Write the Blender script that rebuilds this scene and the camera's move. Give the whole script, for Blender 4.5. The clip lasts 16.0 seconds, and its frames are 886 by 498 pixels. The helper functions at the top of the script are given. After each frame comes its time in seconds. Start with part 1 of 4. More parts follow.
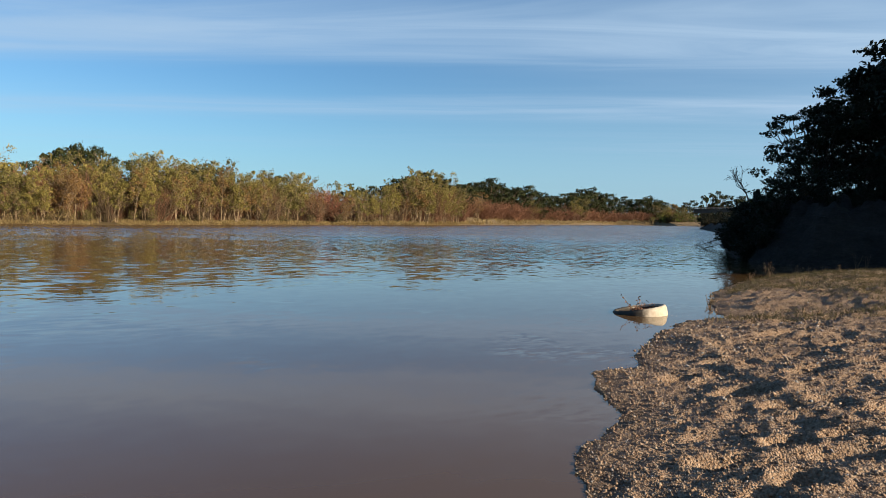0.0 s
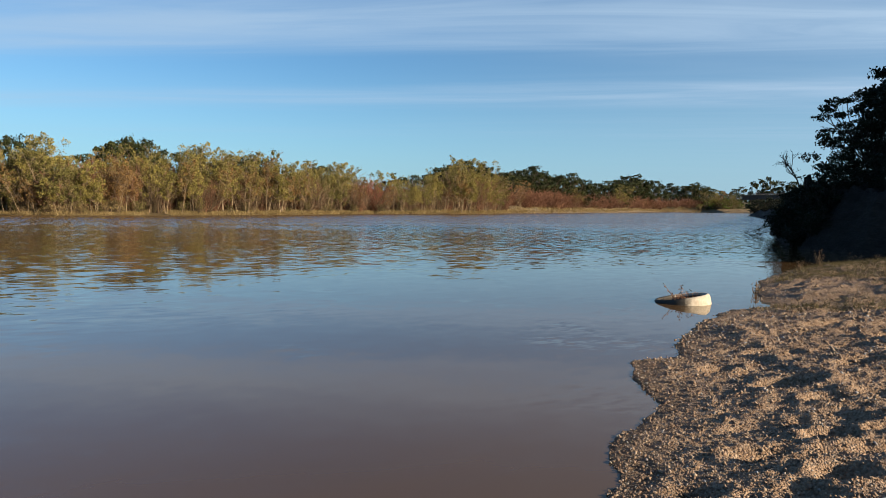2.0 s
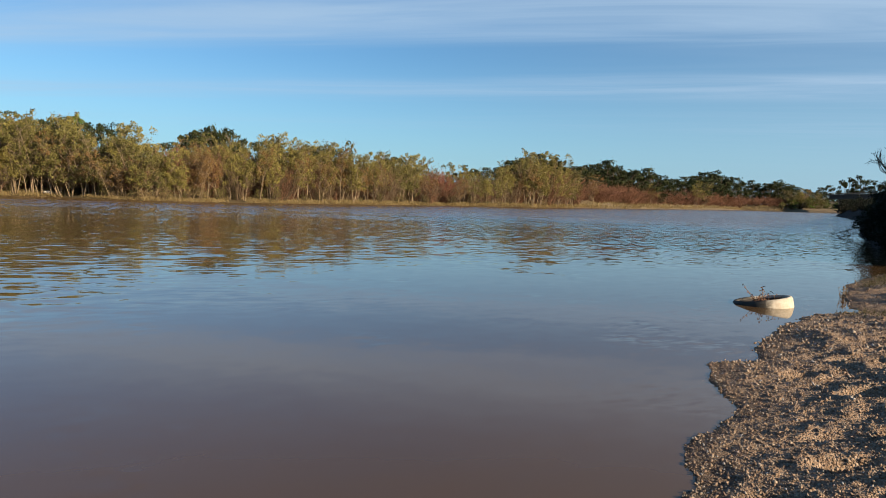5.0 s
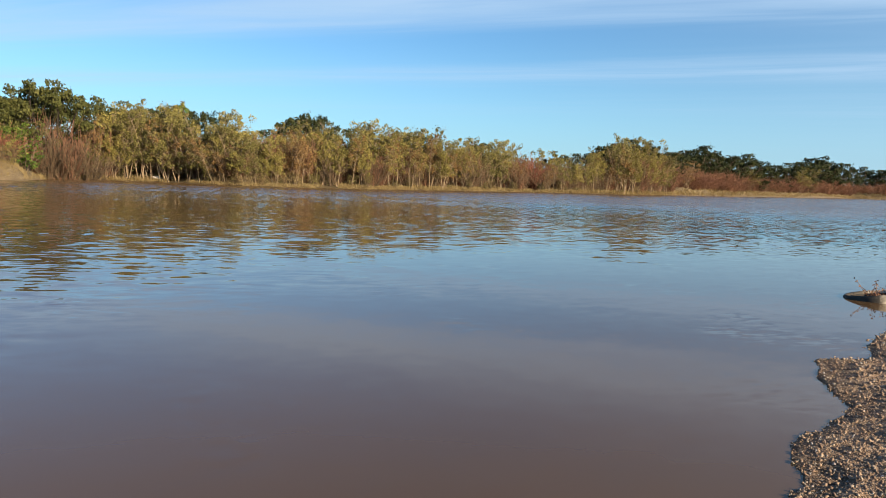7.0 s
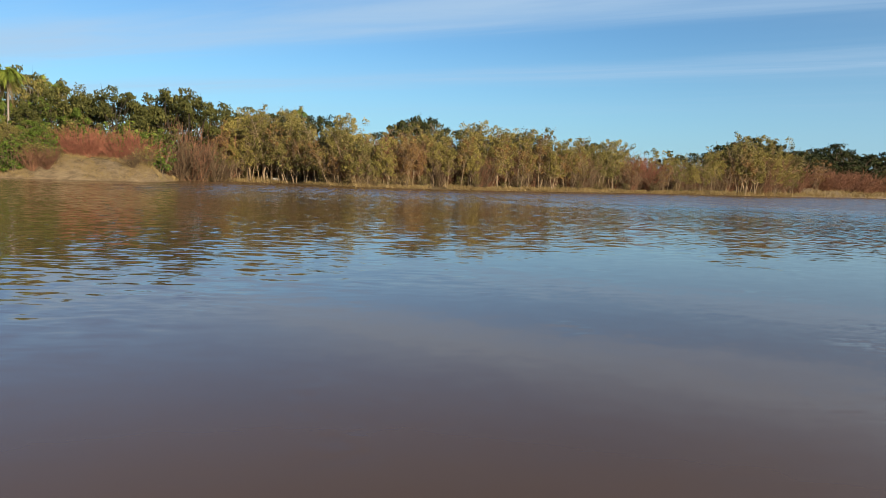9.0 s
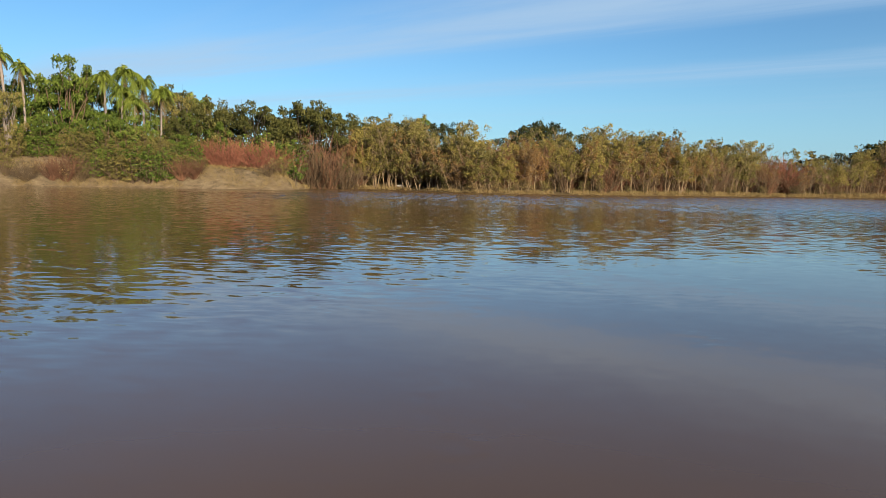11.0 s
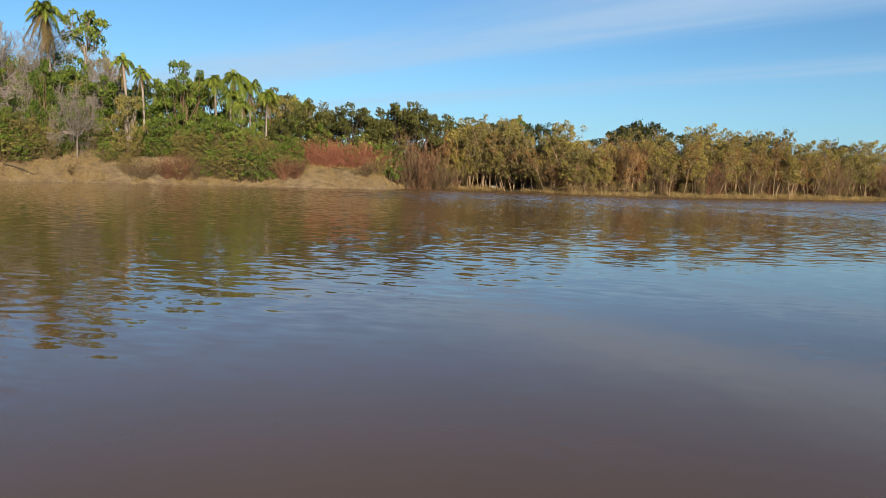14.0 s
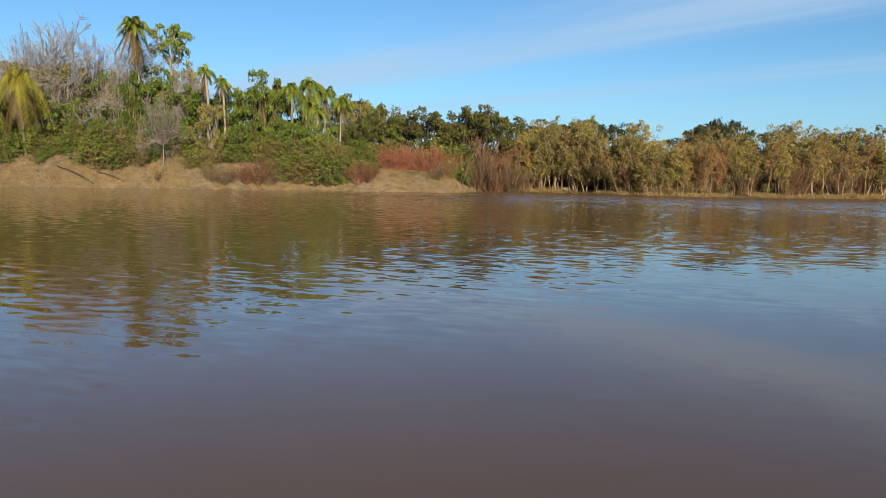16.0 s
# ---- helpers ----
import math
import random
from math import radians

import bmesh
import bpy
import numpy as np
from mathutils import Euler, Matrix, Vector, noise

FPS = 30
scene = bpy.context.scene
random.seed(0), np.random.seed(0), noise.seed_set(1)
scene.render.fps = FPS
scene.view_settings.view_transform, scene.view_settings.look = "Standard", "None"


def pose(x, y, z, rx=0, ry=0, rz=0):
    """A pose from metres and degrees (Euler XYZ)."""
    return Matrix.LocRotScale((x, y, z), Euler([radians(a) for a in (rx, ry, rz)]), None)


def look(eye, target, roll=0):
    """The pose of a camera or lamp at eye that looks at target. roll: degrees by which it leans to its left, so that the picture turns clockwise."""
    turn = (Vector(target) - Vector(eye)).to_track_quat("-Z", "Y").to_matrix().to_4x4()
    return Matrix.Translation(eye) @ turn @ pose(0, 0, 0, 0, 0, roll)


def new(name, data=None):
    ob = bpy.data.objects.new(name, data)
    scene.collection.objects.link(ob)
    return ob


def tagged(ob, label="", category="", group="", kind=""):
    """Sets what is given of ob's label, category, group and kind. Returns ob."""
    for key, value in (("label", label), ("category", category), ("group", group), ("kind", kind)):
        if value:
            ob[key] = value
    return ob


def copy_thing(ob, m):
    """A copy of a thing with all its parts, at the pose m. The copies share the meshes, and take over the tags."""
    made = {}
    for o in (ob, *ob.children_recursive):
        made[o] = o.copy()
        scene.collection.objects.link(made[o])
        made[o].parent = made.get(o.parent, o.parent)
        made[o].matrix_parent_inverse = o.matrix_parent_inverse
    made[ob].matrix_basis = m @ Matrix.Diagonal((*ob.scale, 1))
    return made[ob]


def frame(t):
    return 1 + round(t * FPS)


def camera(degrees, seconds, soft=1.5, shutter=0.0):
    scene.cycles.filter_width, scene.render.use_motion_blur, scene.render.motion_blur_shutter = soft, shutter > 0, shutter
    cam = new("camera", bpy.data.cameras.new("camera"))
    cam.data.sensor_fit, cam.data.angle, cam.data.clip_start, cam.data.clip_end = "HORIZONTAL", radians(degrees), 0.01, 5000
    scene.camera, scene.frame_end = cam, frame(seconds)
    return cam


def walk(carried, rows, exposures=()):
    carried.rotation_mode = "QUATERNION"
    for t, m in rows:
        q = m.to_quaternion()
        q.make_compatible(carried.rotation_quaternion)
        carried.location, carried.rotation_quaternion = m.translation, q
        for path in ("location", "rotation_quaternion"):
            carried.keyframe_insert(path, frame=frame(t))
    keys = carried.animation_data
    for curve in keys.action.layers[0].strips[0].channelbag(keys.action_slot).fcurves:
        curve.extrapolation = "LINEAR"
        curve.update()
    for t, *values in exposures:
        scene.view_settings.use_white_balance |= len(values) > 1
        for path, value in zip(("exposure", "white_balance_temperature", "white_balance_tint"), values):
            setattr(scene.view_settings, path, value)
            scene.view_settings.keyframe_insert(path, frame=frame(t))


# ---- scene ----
# ---------------- camera and walk ----------------
EYE_H = 1.8
cam = camera(64.19, 16.0, soft=0.55)
PATH = [
    (0.0, 0.000, 0.000, 1.800, 87.52, -1.14, -1.32), (0.5, 0.025, 0.020, 1.803, 87.97, -1.14, -0.92), (1.0, 0.077, 0.049, 1.803, 88.23, -1.81, 0.12),
    (1.5, 0.094, 0.025, 1.809, 88.03, -1.39, 0.45), (2.0, 0.068, -0.031, 1.809, 86.55, -0.73, 2.11), (2.5, 0.051, -0.059, 1.815, 86.45, -1.14, 2.89),
    (3.0, 0.040, -0.063, 1.813, 86.63, -1.41, 3.39), (3.5, 0.035, -0.071, 1.814, 86.38, -1.59, 5.02), (4.0, 0.022, -0.068, 1.808, 86.16, -1.87, 6.22),
    (6.5, -0.035, -0.160, 1.830, 84.84, -1.85, 12.46), (7.0, -0.069, -0.181, 1.830, 84.44, -2.10, 14.92), (7.5, -0.070, -0.180, 1.830, 84.55, -2.15, 16.24),
    (8.0, -0.070, -0.180, 1.830, 84.03, -2.47, 19.50), (10.5, -0.070, -0.180, 1.830, 85.09, -1.11, 29.65), (11.0, -0.070, -0.180, 1.830, 84.40, -1.29, 33.46),
    (11.5, -0.070, -0.180, 1.830, 84.62, -1.22, 34.90), (12.0, -0.070, -0.180, 1.830, 84.28, -1.96, 35.62), (12.5, -0.070, -0.180, 1.830, 84.30, -1.71, 36.33),
    (13.0, -0.070, -0.180, 1.830, 83.96, -1.70, 37.50), (13.5, -0.070, -0.180, 1.830, 83.71, -1.74, 39.39), (14.0, -0.070, -0.180, 1.830, 84.26, -1.64, 41.05),
    (14.5, -0.070, -0.180, 1.830, 84.42, -1.22, 42.84), (15.0, -0.070, -0.180, 1.830, 84.28, -1.13, 44.16), (15.5, -0.070, -0.180, 1.830, 84.29, -1.03, 45.93),
    (16.0, -0.070, -0.180, 1.830, 84.36, -1.02, 46.80)]
walk(cam, [(t, pose(x, y, z, rx, ry, rz)) for t, x, y, z, rx, ry, rz in PATH],
     exposures=[(0.0, 1.27), (4.0, 1.24), (6.5, 1.26), (7.0, 1.52), (7.5, 1.44), (8.0, 1.30), (10.5, 1.30), (16.0, 1.30)])

# ---------------- world, sun ----------------
SUN_AZ, SUN_EL = -117.0, 17.0      # degrees left of the y axis, degrees up
sun_way = Vector((-math.sin(radians(SUN_AZ)) * math.cos(radians(SUN_EL)),
                  math.cos(radians(SUN_AZ)) * math.cos(radians(SUN_EL)), math.sin(radians(SUN_EL))))
sun = new("sun", bpy.data.lights.new("sun", "SUN"))
sun.data.energy, sun.data.angle, sun.data.color = 5.0, radians(0.53), (1.0, 0.79, 0.55)
sun.matrix_world = look(sun_way * 50, (0, 0, 0))


class Nodes:
    """Short hand for a node tree."""

    def __init__(self, tree):
        self.tree = tree
        tree.nodes.clear()

    def add(self, kind, ins=None, **props):
        n = self.tree.nodes.new(kind)
        if "operation" in props:
            n.operation = props["operation"]
        if "data_type" in props:
            n.data_type, n.blend_type = props["data_type"], props["blend_type"]
        if "interpolation_type" in props:
            n.interpolation_type = props["interpolation_type"]
        for k, v in (ins or {}).items():
            s = n.inputs[k]
            if isinstance(v, bpy.types.NodeSocket):
                self.tree.links.new(v, s)
            else:
                s.default_value = v
        return n

    def math(self, op, a, b=0.0, c=0.0):
        return self.add("ShaderNodeMath", {0: a, 1: b, 2: c}, operation=op).outputs[0]

    def mix(self, fac, a, b, blend="MIX"):
        n = self.add("ShaderNodeMix", {"Factor": fac, 6: a, 7: b}, data_type="RGBA", blend_type=blend)
        return n.outputs[2]

    def ramp(self, fac, stops):
        n = self.add("ShaderNodeValToRGB", {"Fac": fac})
        e = n.color_ramp.elements
        while len(e) < len(stops):
            e.new(0.5)
        for el, (p, c) in zip(e, stops):
            el.position = p
            el.color = (c[0], c[1], c[2], 1.0) if isinstance(c, tuple) else (c, c, c, 1.0)
        return n.outputs[0]

    def noise(self, vec, scale, detail=4.0, rough=0.55, dist=0.0):
        return self.add("ShaderNodeTexNoise", {"Vector": vec, "Scale": scale, "Detail": detail, "Roughness": rough, "Distortion": dist}).outputs[0]


def make_world():
    w = bpy.data.worlds.new("sky")
    w.use_nodes = True
    scene.world = w
    n = Nodes(w.node_tree)
    sky = n.add("ShaderNodeTexSky")
    sky.sky_type, sky.sun_disc = "NISHITA", False
    sky.sun_elevation, sky.sun_rotation = radians(SUN_EL), radians(-SUN_AZ)
    sky.altitude, sky.air_density, sky.dust_density, sky.ozone_density = 200.0, 1.0, 0.8, 3.2
    co = n.add("ShaderNodeTexCoord").outputs["Generated"]
    sep = n.add("ShaderNodeSeparateXYZ", {0: co})
    up = n.math("MAXIMUM", sep.outputs[2], 0.015)
    # thin cirrus on a flat layer high above, drawn out in long streaks
    u = n.math("DIVIDE", sep.outputs[0], up)
    v = n.math("DIVIDE", sep.outputs[1], up)
    flat = n.add("ShaderNodeCombineXYZ", {0: n.math("MULTIPLY_ADD", v, 0.22, n.math("MULTIPLY", u, 0.24)), 1: n.math("MULTIPLY_ADD", u, 0.03, v), 2: 0.0}).outputs[0]
    broad = n.noise(flat, 0.55, 4.0, 0.55, 0.9)
    fine = n.noise(flat, 1.5, 6.0, 0.58, 1.2)
    vv = n.math("ADD", n.math("MULTIPLY_ADD", u, 0.05, v), n.math("MULTIPLY", n.math("SUBTRACT", broad, 0.5), 1.6))

    def band(at, wide, amount):
        d = n.math("DIVIDE", n.math("SUBTRACT", vv, at), wide)
        return n.math("MULTIPLY", n.math("EXPONENT", n.math("MULTIPLY", n.math("MULTIPLY", d, d), -1.0)), amount)
    cover = n.math("ADD", n.math("ADD", band(3.9, 0.85, 0.95), band(6.4, 0.85, 0.66)), n.math("ADD", band(2.6, 0.7, 0.16), band(9.5, 2.0, 0.36)))
    veil = n.math("MULTIPLY", n.math("MULTIPLY_ADD", broad, 0.7, n.math("MULTIPLY", fine, 1.15)), cover)
    haze = n.add("ShaderNodeMapRange", {"Value": sep.outputs[0], 1: -0.25, 2: 0.65, 3: 0.0, 4: 0.34}, interpolation_type="SMOOTHSTEP").outputs[0]
    haze = n.math("MULTIPLY", haze, n.math("MULTIPLY_ADD", fine, 0.9, 0.55))
    streak = n.add("ShaderNodeMapRange", {"Value": veil, 1: 0.16, 2: 1.2, 3: 0.0, 4: 0.8}, interpolation_type="SMOOTHSTEP").outputs[0]
    thick = n.math("MINIMUM", n.math("ADD", streak, haze), 0.9)
    blue = n.mix(1.0, sky.outputs[0], (0.75, 1.04, 1.20, 1.0), "MULTIPLY")
    low = n.add("ShaderNodeMapRange", {"Value": sep.outputs[2], 1: 0.0, 2: 0.2, 3: 0.5, 4: 0.0}, interpolation_type="SMOOTHSTEP").outputs[0]
    blue = n.mix(low, blue, (3.1, 5.55, 7.5, 1.0))
    col = n.mix(thick, blue, (3.6, 5.0, 6.6, 1.0))
    bg = n.add("ShaderNodeBackground", {"Color": col, "Strength": 0.05})
    n.add("ShaderNodeOutputWorld", {"Surface": bg.outputs[0]})


make_world()


# ---------------- materials ----------------
def material(name):
    m = bpy.data.materials.new(name)
    m.use_nodes = True
    return m, Nodes(m.node_tree)


def finish(n, color, rough=0.8, bump=None, strength=0.5, dist=0.02, spec=0.3, metal=0.0):
    ins = {"Base Color": color, "Roughness": rough, "Specular IOR Level": spec, "Metallic": metal}
    if bump is not None:
        ins["Normal"] = n.add("ShaderNodeBump", {"Height": bump, "Strength": strength, "Distance": dist}).outputs[0]
    b = n.add("ShaderNodeBsdfPrincipled", ins)
    n.add("ShaderNodeOutputMaterial", {"Surface": b.outputs[0]})
    return b


def leaf_material(name, dark, mid, light, through_part=0.13):
    """Leaves: a tint per tree, a tint per leaf, and some light let through."""
    m, n = material(name)
    tree = n.add("ShaderNodeObjectInfo").outputs["Random"]
    leaf = n.add("ShaderNodeNewGeometry").outputs["Random Per Island"]
    pos = n.add("ShaderNodeTexCoord").outputs["Object"]
    patch = n.noise(pos, 0.7, 2.0)
    f = n.math("ADD", n.math("MULTIPLY", leaf, 0.45), n.math("MULTIPLY_ADD", tree, 0.30, n.math("MULTIPLY_ADD", patch, 0.9, -0.32)))
    col = n.ramp(f, [(0.05, dark), (0.5, mid), (0.95, light)])
    a = n.add("ShaderNodeBsdfPrincipled", {"Base Color": col, "Roughness": 0.65, "Specular IOR Level": 0.15})
    b = n.add("ShaderNodeBsdfTranslucent", {"Color": col})
    s = n.add("ShaderNodeMixShader", {0: through_part, 1: a.outputs[0], 2: b.outputs[0]})
    n.add("ShaderNodeOutputMaterial", {"Surface": s.outputs[0]})
    return m


def bark_material(name, dark, light, scale=6.0):
    m, n = material(name)
    pos = n.add("ShaderNodeTexCoord").outputs["Object"]
    st = n.add("ShaderNodeMapping", {"Vector": pos, "Scale": (1.0, 1.0, 0.25)}).outputs[0]
    f = n.math("ADD", n.math("MULTIPLY", n.noise(st, scale, 5.0), 0.8), n.math("MULTIPLY", n.add("ShaderNodeObjectInfo").outputs["Random"], 0.25))
    finish(n, n.ramp(f, [(0.3, dark), (0.75, light)]), 0.85, n.noise(st, scale * 3), 0.6, 0.02)
    return m


LEAF_WILLOW = leaf_material("willow_leaf", (0.064, 0.058, 0.016), (0.156, 0.136, 0.037), (0.255, 0.214, 0.064))
LEAF_OLIVE = leaf_material("olive_leaf", (0.042, 0.041, 0.013), (0.100, 0.093, 0.028), (0.172, 0.152, 0.048))
LEAF_RUST = leaf_material("rust_leaf", (0.070, 0.043, 0.016), (0.148, 0.089, 0.032), (0.219, 0.136, 0.051))
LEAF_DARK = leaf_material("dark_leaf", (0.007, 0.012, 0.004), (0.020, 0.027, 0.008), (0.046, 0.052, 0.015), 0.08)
LEAF_DEEP = leaf_material("deep_green_leaf", (0.015, 0.021, 0.006), (0.043, 0.048, 0.012), (0.098, 0.096, 0.028), 0.08)
LEAF_GREEN = leaf_material("green_leaf", (0.015, 0.032, 0.005), (0.060, 0.094, 0.014), (0.150, 0.190, 0.036))
LEAF_PALM = leaf_material("palm_leaf", (0.035, 0.059, 0.009), (0.094, 0.129, 0.020), (0.180, 0.211, 0.039))
LEAF_GOLD = leaf_material("golden_palm_leaf", (0.075, 0.078, 0.011), (0.168, 0.165, 0.024), (0.282, 0.258, 0.047))
LEAF_DEAD = leaf_material("dead_frond", (0.039, 0.031, 0.014), (0.078, 0.061, 0.026), (0.126, 0.097, 0.046), 0.1)
# near-bank leaves: the wood's shade is put into this near-black colour
LEAF_SHADE = leaf_material("shade_darkened_leaf", (0.005, 0.008, 0.004), (0.009, 0.014, 0.006), (0.017, 0.022, 0.010), 0.08)
GRASS_DRY = leaf_material("dry_grass", (0.102, 0.076, 0.031), (0.196, 0.147, 0.066), (0.266, 0.211, 0.102), 0.2)
GRASS_GREEN = leaf_material("sparse_grass", (0.045, 0.040, 0.018), (0.088, 0.074, 0.034), (0.145, 0.118, 0.058), 0.2)
BARK_PALE = bark_material("pale_bark", (0.105, 0.074, 0.046), (0.225, 0.172, 0.112))
BARK_BROWN = bark_material("brown_bark", (0.055, 0.039, 0.027), (0.133, 0.094, 0.063))
BARK_DARK = bark_material("dark_bark", (0.015, 0.013, 0.009), (0.039, 0.031, 0.024))
BARK_GREY = bark_material("grey_bark", (0.114, 0.097, 0.087), (0.217, 0.191, 0.176))
TWIG_GREY = bark_material("grey_twig", (0.105, 0.095, 0.090), (0.205, 0.188, 0.180), 2.0)
TWIG_RED = bark_material("red_twig", (0.105, 0.040, 0.025), (0.215, 0.088, 0.056), 2.0)
TWIG_RUST = bark_material("rust_twig", (0.082, 0.036, 0.022), (0.170, 0.083, 0.048), 2.0)
TWIG_BROWN = bark_material("brown_twig", (0.078, 0.038, 0.023), (0.172, 0.090, 0.053), 2.0)
TWIG_TAN = bark_material("tan_twig", (0.061, 0.041, 0.025), (0.123, 0.090, 0.053), 2.0)


def gravel_material():
    m, n = material("gravel")
    pos = n.add("ShaderNodeTexCoord").outputs["Object"]
    grain = n.add("ShaderNodeTexVoronoi", {"Vector": pos, "Scale": 55.0})
    grain2 = n.add("ShaderNodeTexVoronoi", {"Vector": pos, "Scale": 130.0})
    big = n.noise(pos, 0.6, 4.0)
    mid = n.noise(pos, 5.0, 4.0)
    pebble = n.add("ShaderNodeSeparateColor", {0: grain.outputs["Color"]}).outputs[0]
    base = n.ramp(n.math("MULTIPLY_ADD", big, 0.6, n.math("MULTIPLY", mid, 0.45)), [(0.3, (0.181, 0.121, 0.077)), (0.7, (0.308, 0.214, 0.141))])
    col = n.mix(0.55, base, n.ramp(pebble, [(0.0, (0.094, 0.062, 0.044)), (0.55, (0.255, 0.179, 0.120)), (1.0, (0.403, 0.325, 0.248))]))
    # dark wet band just above the water
    z = n.add("ShaderNodeSeparateXYZ", {0: pos}).outputs[2]
    wet = n.add("ShaderNodeMapRange", {"Value": n.math("MULTIPLY_ADD", mid, 0.05, z), 1: 0.03, 2: 0.085, 3: 0.45, 4: 1.0}).outputs[0]
    col = n.mix(1.0, col, n.add("ShaderNodeCombineColor", {0: wet, 1: wet, 2: wet}).outputs[0], "MULTIPLY")
    h = n.math("ADD", n.math("MULTIPLY", grain.outputs["Distance"], -1.2), n.math("MULTIPLY_ADD", grain2.outputs["Distance"], -0.5, n.math("MULTIPLY", mid, 1.5)))
    finish(n, col, 0.85, h, 0.9, 0.02, 0.2)
    return m


def soil_material(name, a, b, c, scale=0.5, bump=0.15):
    m, n = material(name)
    pos = n.add("ShaderNodeTexCoord").outputs["Object"]
    st = n.add("ShaderNodeMapping", {"Vector": pos, "Scale": (1.0, 1.0, 2.5)}).outputs[0]
    f = n.math("ADD", n.math("MULTIPLY", n.noise(st, scale, 6.0, 0.62), 0.6), n.math("MULTIPLY", n.noise(st, scale * 7, 5.0, 0.65), 0.5))
    finish(n, n.ramp(f, [(0.35, a), (0.55, b), (0.75, c)]), 0.9, n.noise(st, scale * 5, 6.0, 0.65), 1.0, bump, 0.15)
    return m


def water_material():
    m, n = material("river_water")
    pos = n.add("ShaderNodeTexCoord").outputs["Object"]
    # rippled main current away from the shore, calm shallows
    patch = n.noise(n.add("ShaderNodeMapping", {"Vector": pos, "Scale": (0.035, 0.11, 1.0), "Rotation": (0, 0, 0.5)}).outputs[0], 1.0, 4.0, 0.6)
    sep = n.add("ShaderNodeSeparateXYZ", {0: pos})
    out = n.math("SQRT", n.math("ADD", n.math("POWER", sep.outputs[0], 2.0), n.math("POWER", sep.outputs[1], 2.0)))
    flow = n.add("ShaderNodeMapRange", {"Value": n.math("MULTIPLY_ADD", n.math("SUBTRACT", patch, 0.5), 40.0, out), 1: 14.0, 2: 95.0, 3: 0.03, 4: 1.0}, interpolation_type="SMOOTHSTEP").outputs[0]
    inlet = n.math("ADD", sep.outputs[0], sep.outputs[1])
    calm = n.add("ShaderNodeMapRange", {"Value": inlet, 1: -30.0, 2: 12.0, 3: 0.5, 4: 1.0}, interpolation_type="SMOOTHSTEP").outputs[0]
    along = n.add("ShaderNodeMapping", {"Vector": pos, "Rotation": (0, 0, -0.52)}).outputs[0]
    turned = n.add("ShaderNodeMapping", {"Vector": along, "Scale": (0.62, 1.0, 1.0)}).outputs[0]
    mid_river = n.add("ShaderNodeMapRange", {"Value": n.math("MULTIPLY_ADD", n.math("SUBTRACT", patch, 0.5), 50.0, out), 1: 34.0, 2: 110.0, 3: 0.0, 4: 1.0}, interpolation_type="SMOOTHSTEP").outputs[0]
    gust = n.add("ShaderNodeMapRange", {"Value": n.noise(n.add("ShaderNodeMapping", {"Vector": pos, "Location": (3.0, 1.0, 0.0)}).outputs[0], 0.3, 4.0, 0.65), 1: 0.52, 2: 0.70, 3: 0.06, 4: 1.0}, interpolation_type="SMOOTHSTEP").outputs[0]

    def slopes(vec, scale, detail, amount):
        """Side slopes of a rippled surface, by a coloured noise about zero."""
        c = n.add("ShaderNodeTexNoise", {"Vector": vec, "Scale": scale, "Detail": detail, "Roughness": 0.55, "Distortion": 0.4}).outputs["Color"]
        c = n.add("ShaderNodeVectorMath", {0: c, 1: (0.5, 0.5, 0.5)}, operation="SUBTRACT").outputs[0]
        a = n.add("ShaderNodeCombineXYZ", {0: amount, 1: amount, 2: 0.0}).outputs[0]
        return n.add("ShaderNodeVectorMath", {0: c, 1: a}, operation="MULTIPLY").outputs[0]

    def both(a, b):
        return n.add("ShaderNodeVectorMath", {0: a, 1: b}, operation="ADD").outputs[0]
    lively = n.math("MULTIPLY", flow, calm)
    tilt = both(slopes(turned, 4.6, 3.0, n.math("MULTIPLY", lively, 0.75)), slopes(turned, 1.0, 2.0, n.math("MULTIPLY", n.math("MULTIPLY", mid_river, calm), 0.12)))
    drawn = n.add("ShaderNodeMapping", {"Vector": along, "Scale": (0.42, 1.0, 1.0)}).outputs[0]
    tilt = both(tilt, slopes(drawn, 9.0, 2.0, n.math("MULTIPLY", gust, 0.16)))
    reach = n.add("ShaderNodeMapRange", {"Value": n.math("MULTIPLY_ADD", n.math("SUBTRACT", patch, 0.5), 24.0, n.math("MULTIPLY_ADD", inlet, -0.5, out)), 1: 6.0, 2: 15.0, 3: 0.05, 4: 1.0}, interpolation_type="SMOOTHSTEP").outputs[0]
    long_waves = n.add("ShaderNodeMapping", {"Vector": along, "Scale": (0.38, 1.0, 1.0)}).outputs[0]
    tilt = both(tilt, slopes(long_waves, 4.2, 2.0, n.math("MULTIPLY", reach, 0.15)))
    # short steep waves of the main current lean towards the gravel beach, in patches
    cell = n.noise(n.add("ShaderNodeMapping", {"Vector": along, "Scale": (1.3, 0.13, 1.0)}).outputs[0], 1.0, 3.0, 0.6)
    steep = n.add("ShaderNodeMapRange", {"Value": cell, 1: 0.36, 2: 0.68, 3: 0.02, 4: 0.30}).outputs[0]
    current = n.add("ShaderNodeMapRange", {"Value": n.math("MULTIPLY_ADD", n.math("SUBTRACT", patch, 0.5), 60.0, out), 1: 36.0, 2: 104.0, 3: 0.0, 4: 1.0}, interpolation_type="SMOOTHSTEP").outputs[0]
    open_water = n.add("ShaderNodeMapRange", {"Value": inlet, 1: -34.0, 2: 14.0, 3: 0.10, 4: 1.0}, interpolation_type="SMOOTHSTEP").outputs[0]
    steep = n.math("MULTIPLY", steep, n.math("MULTIPLY", current, open_water))
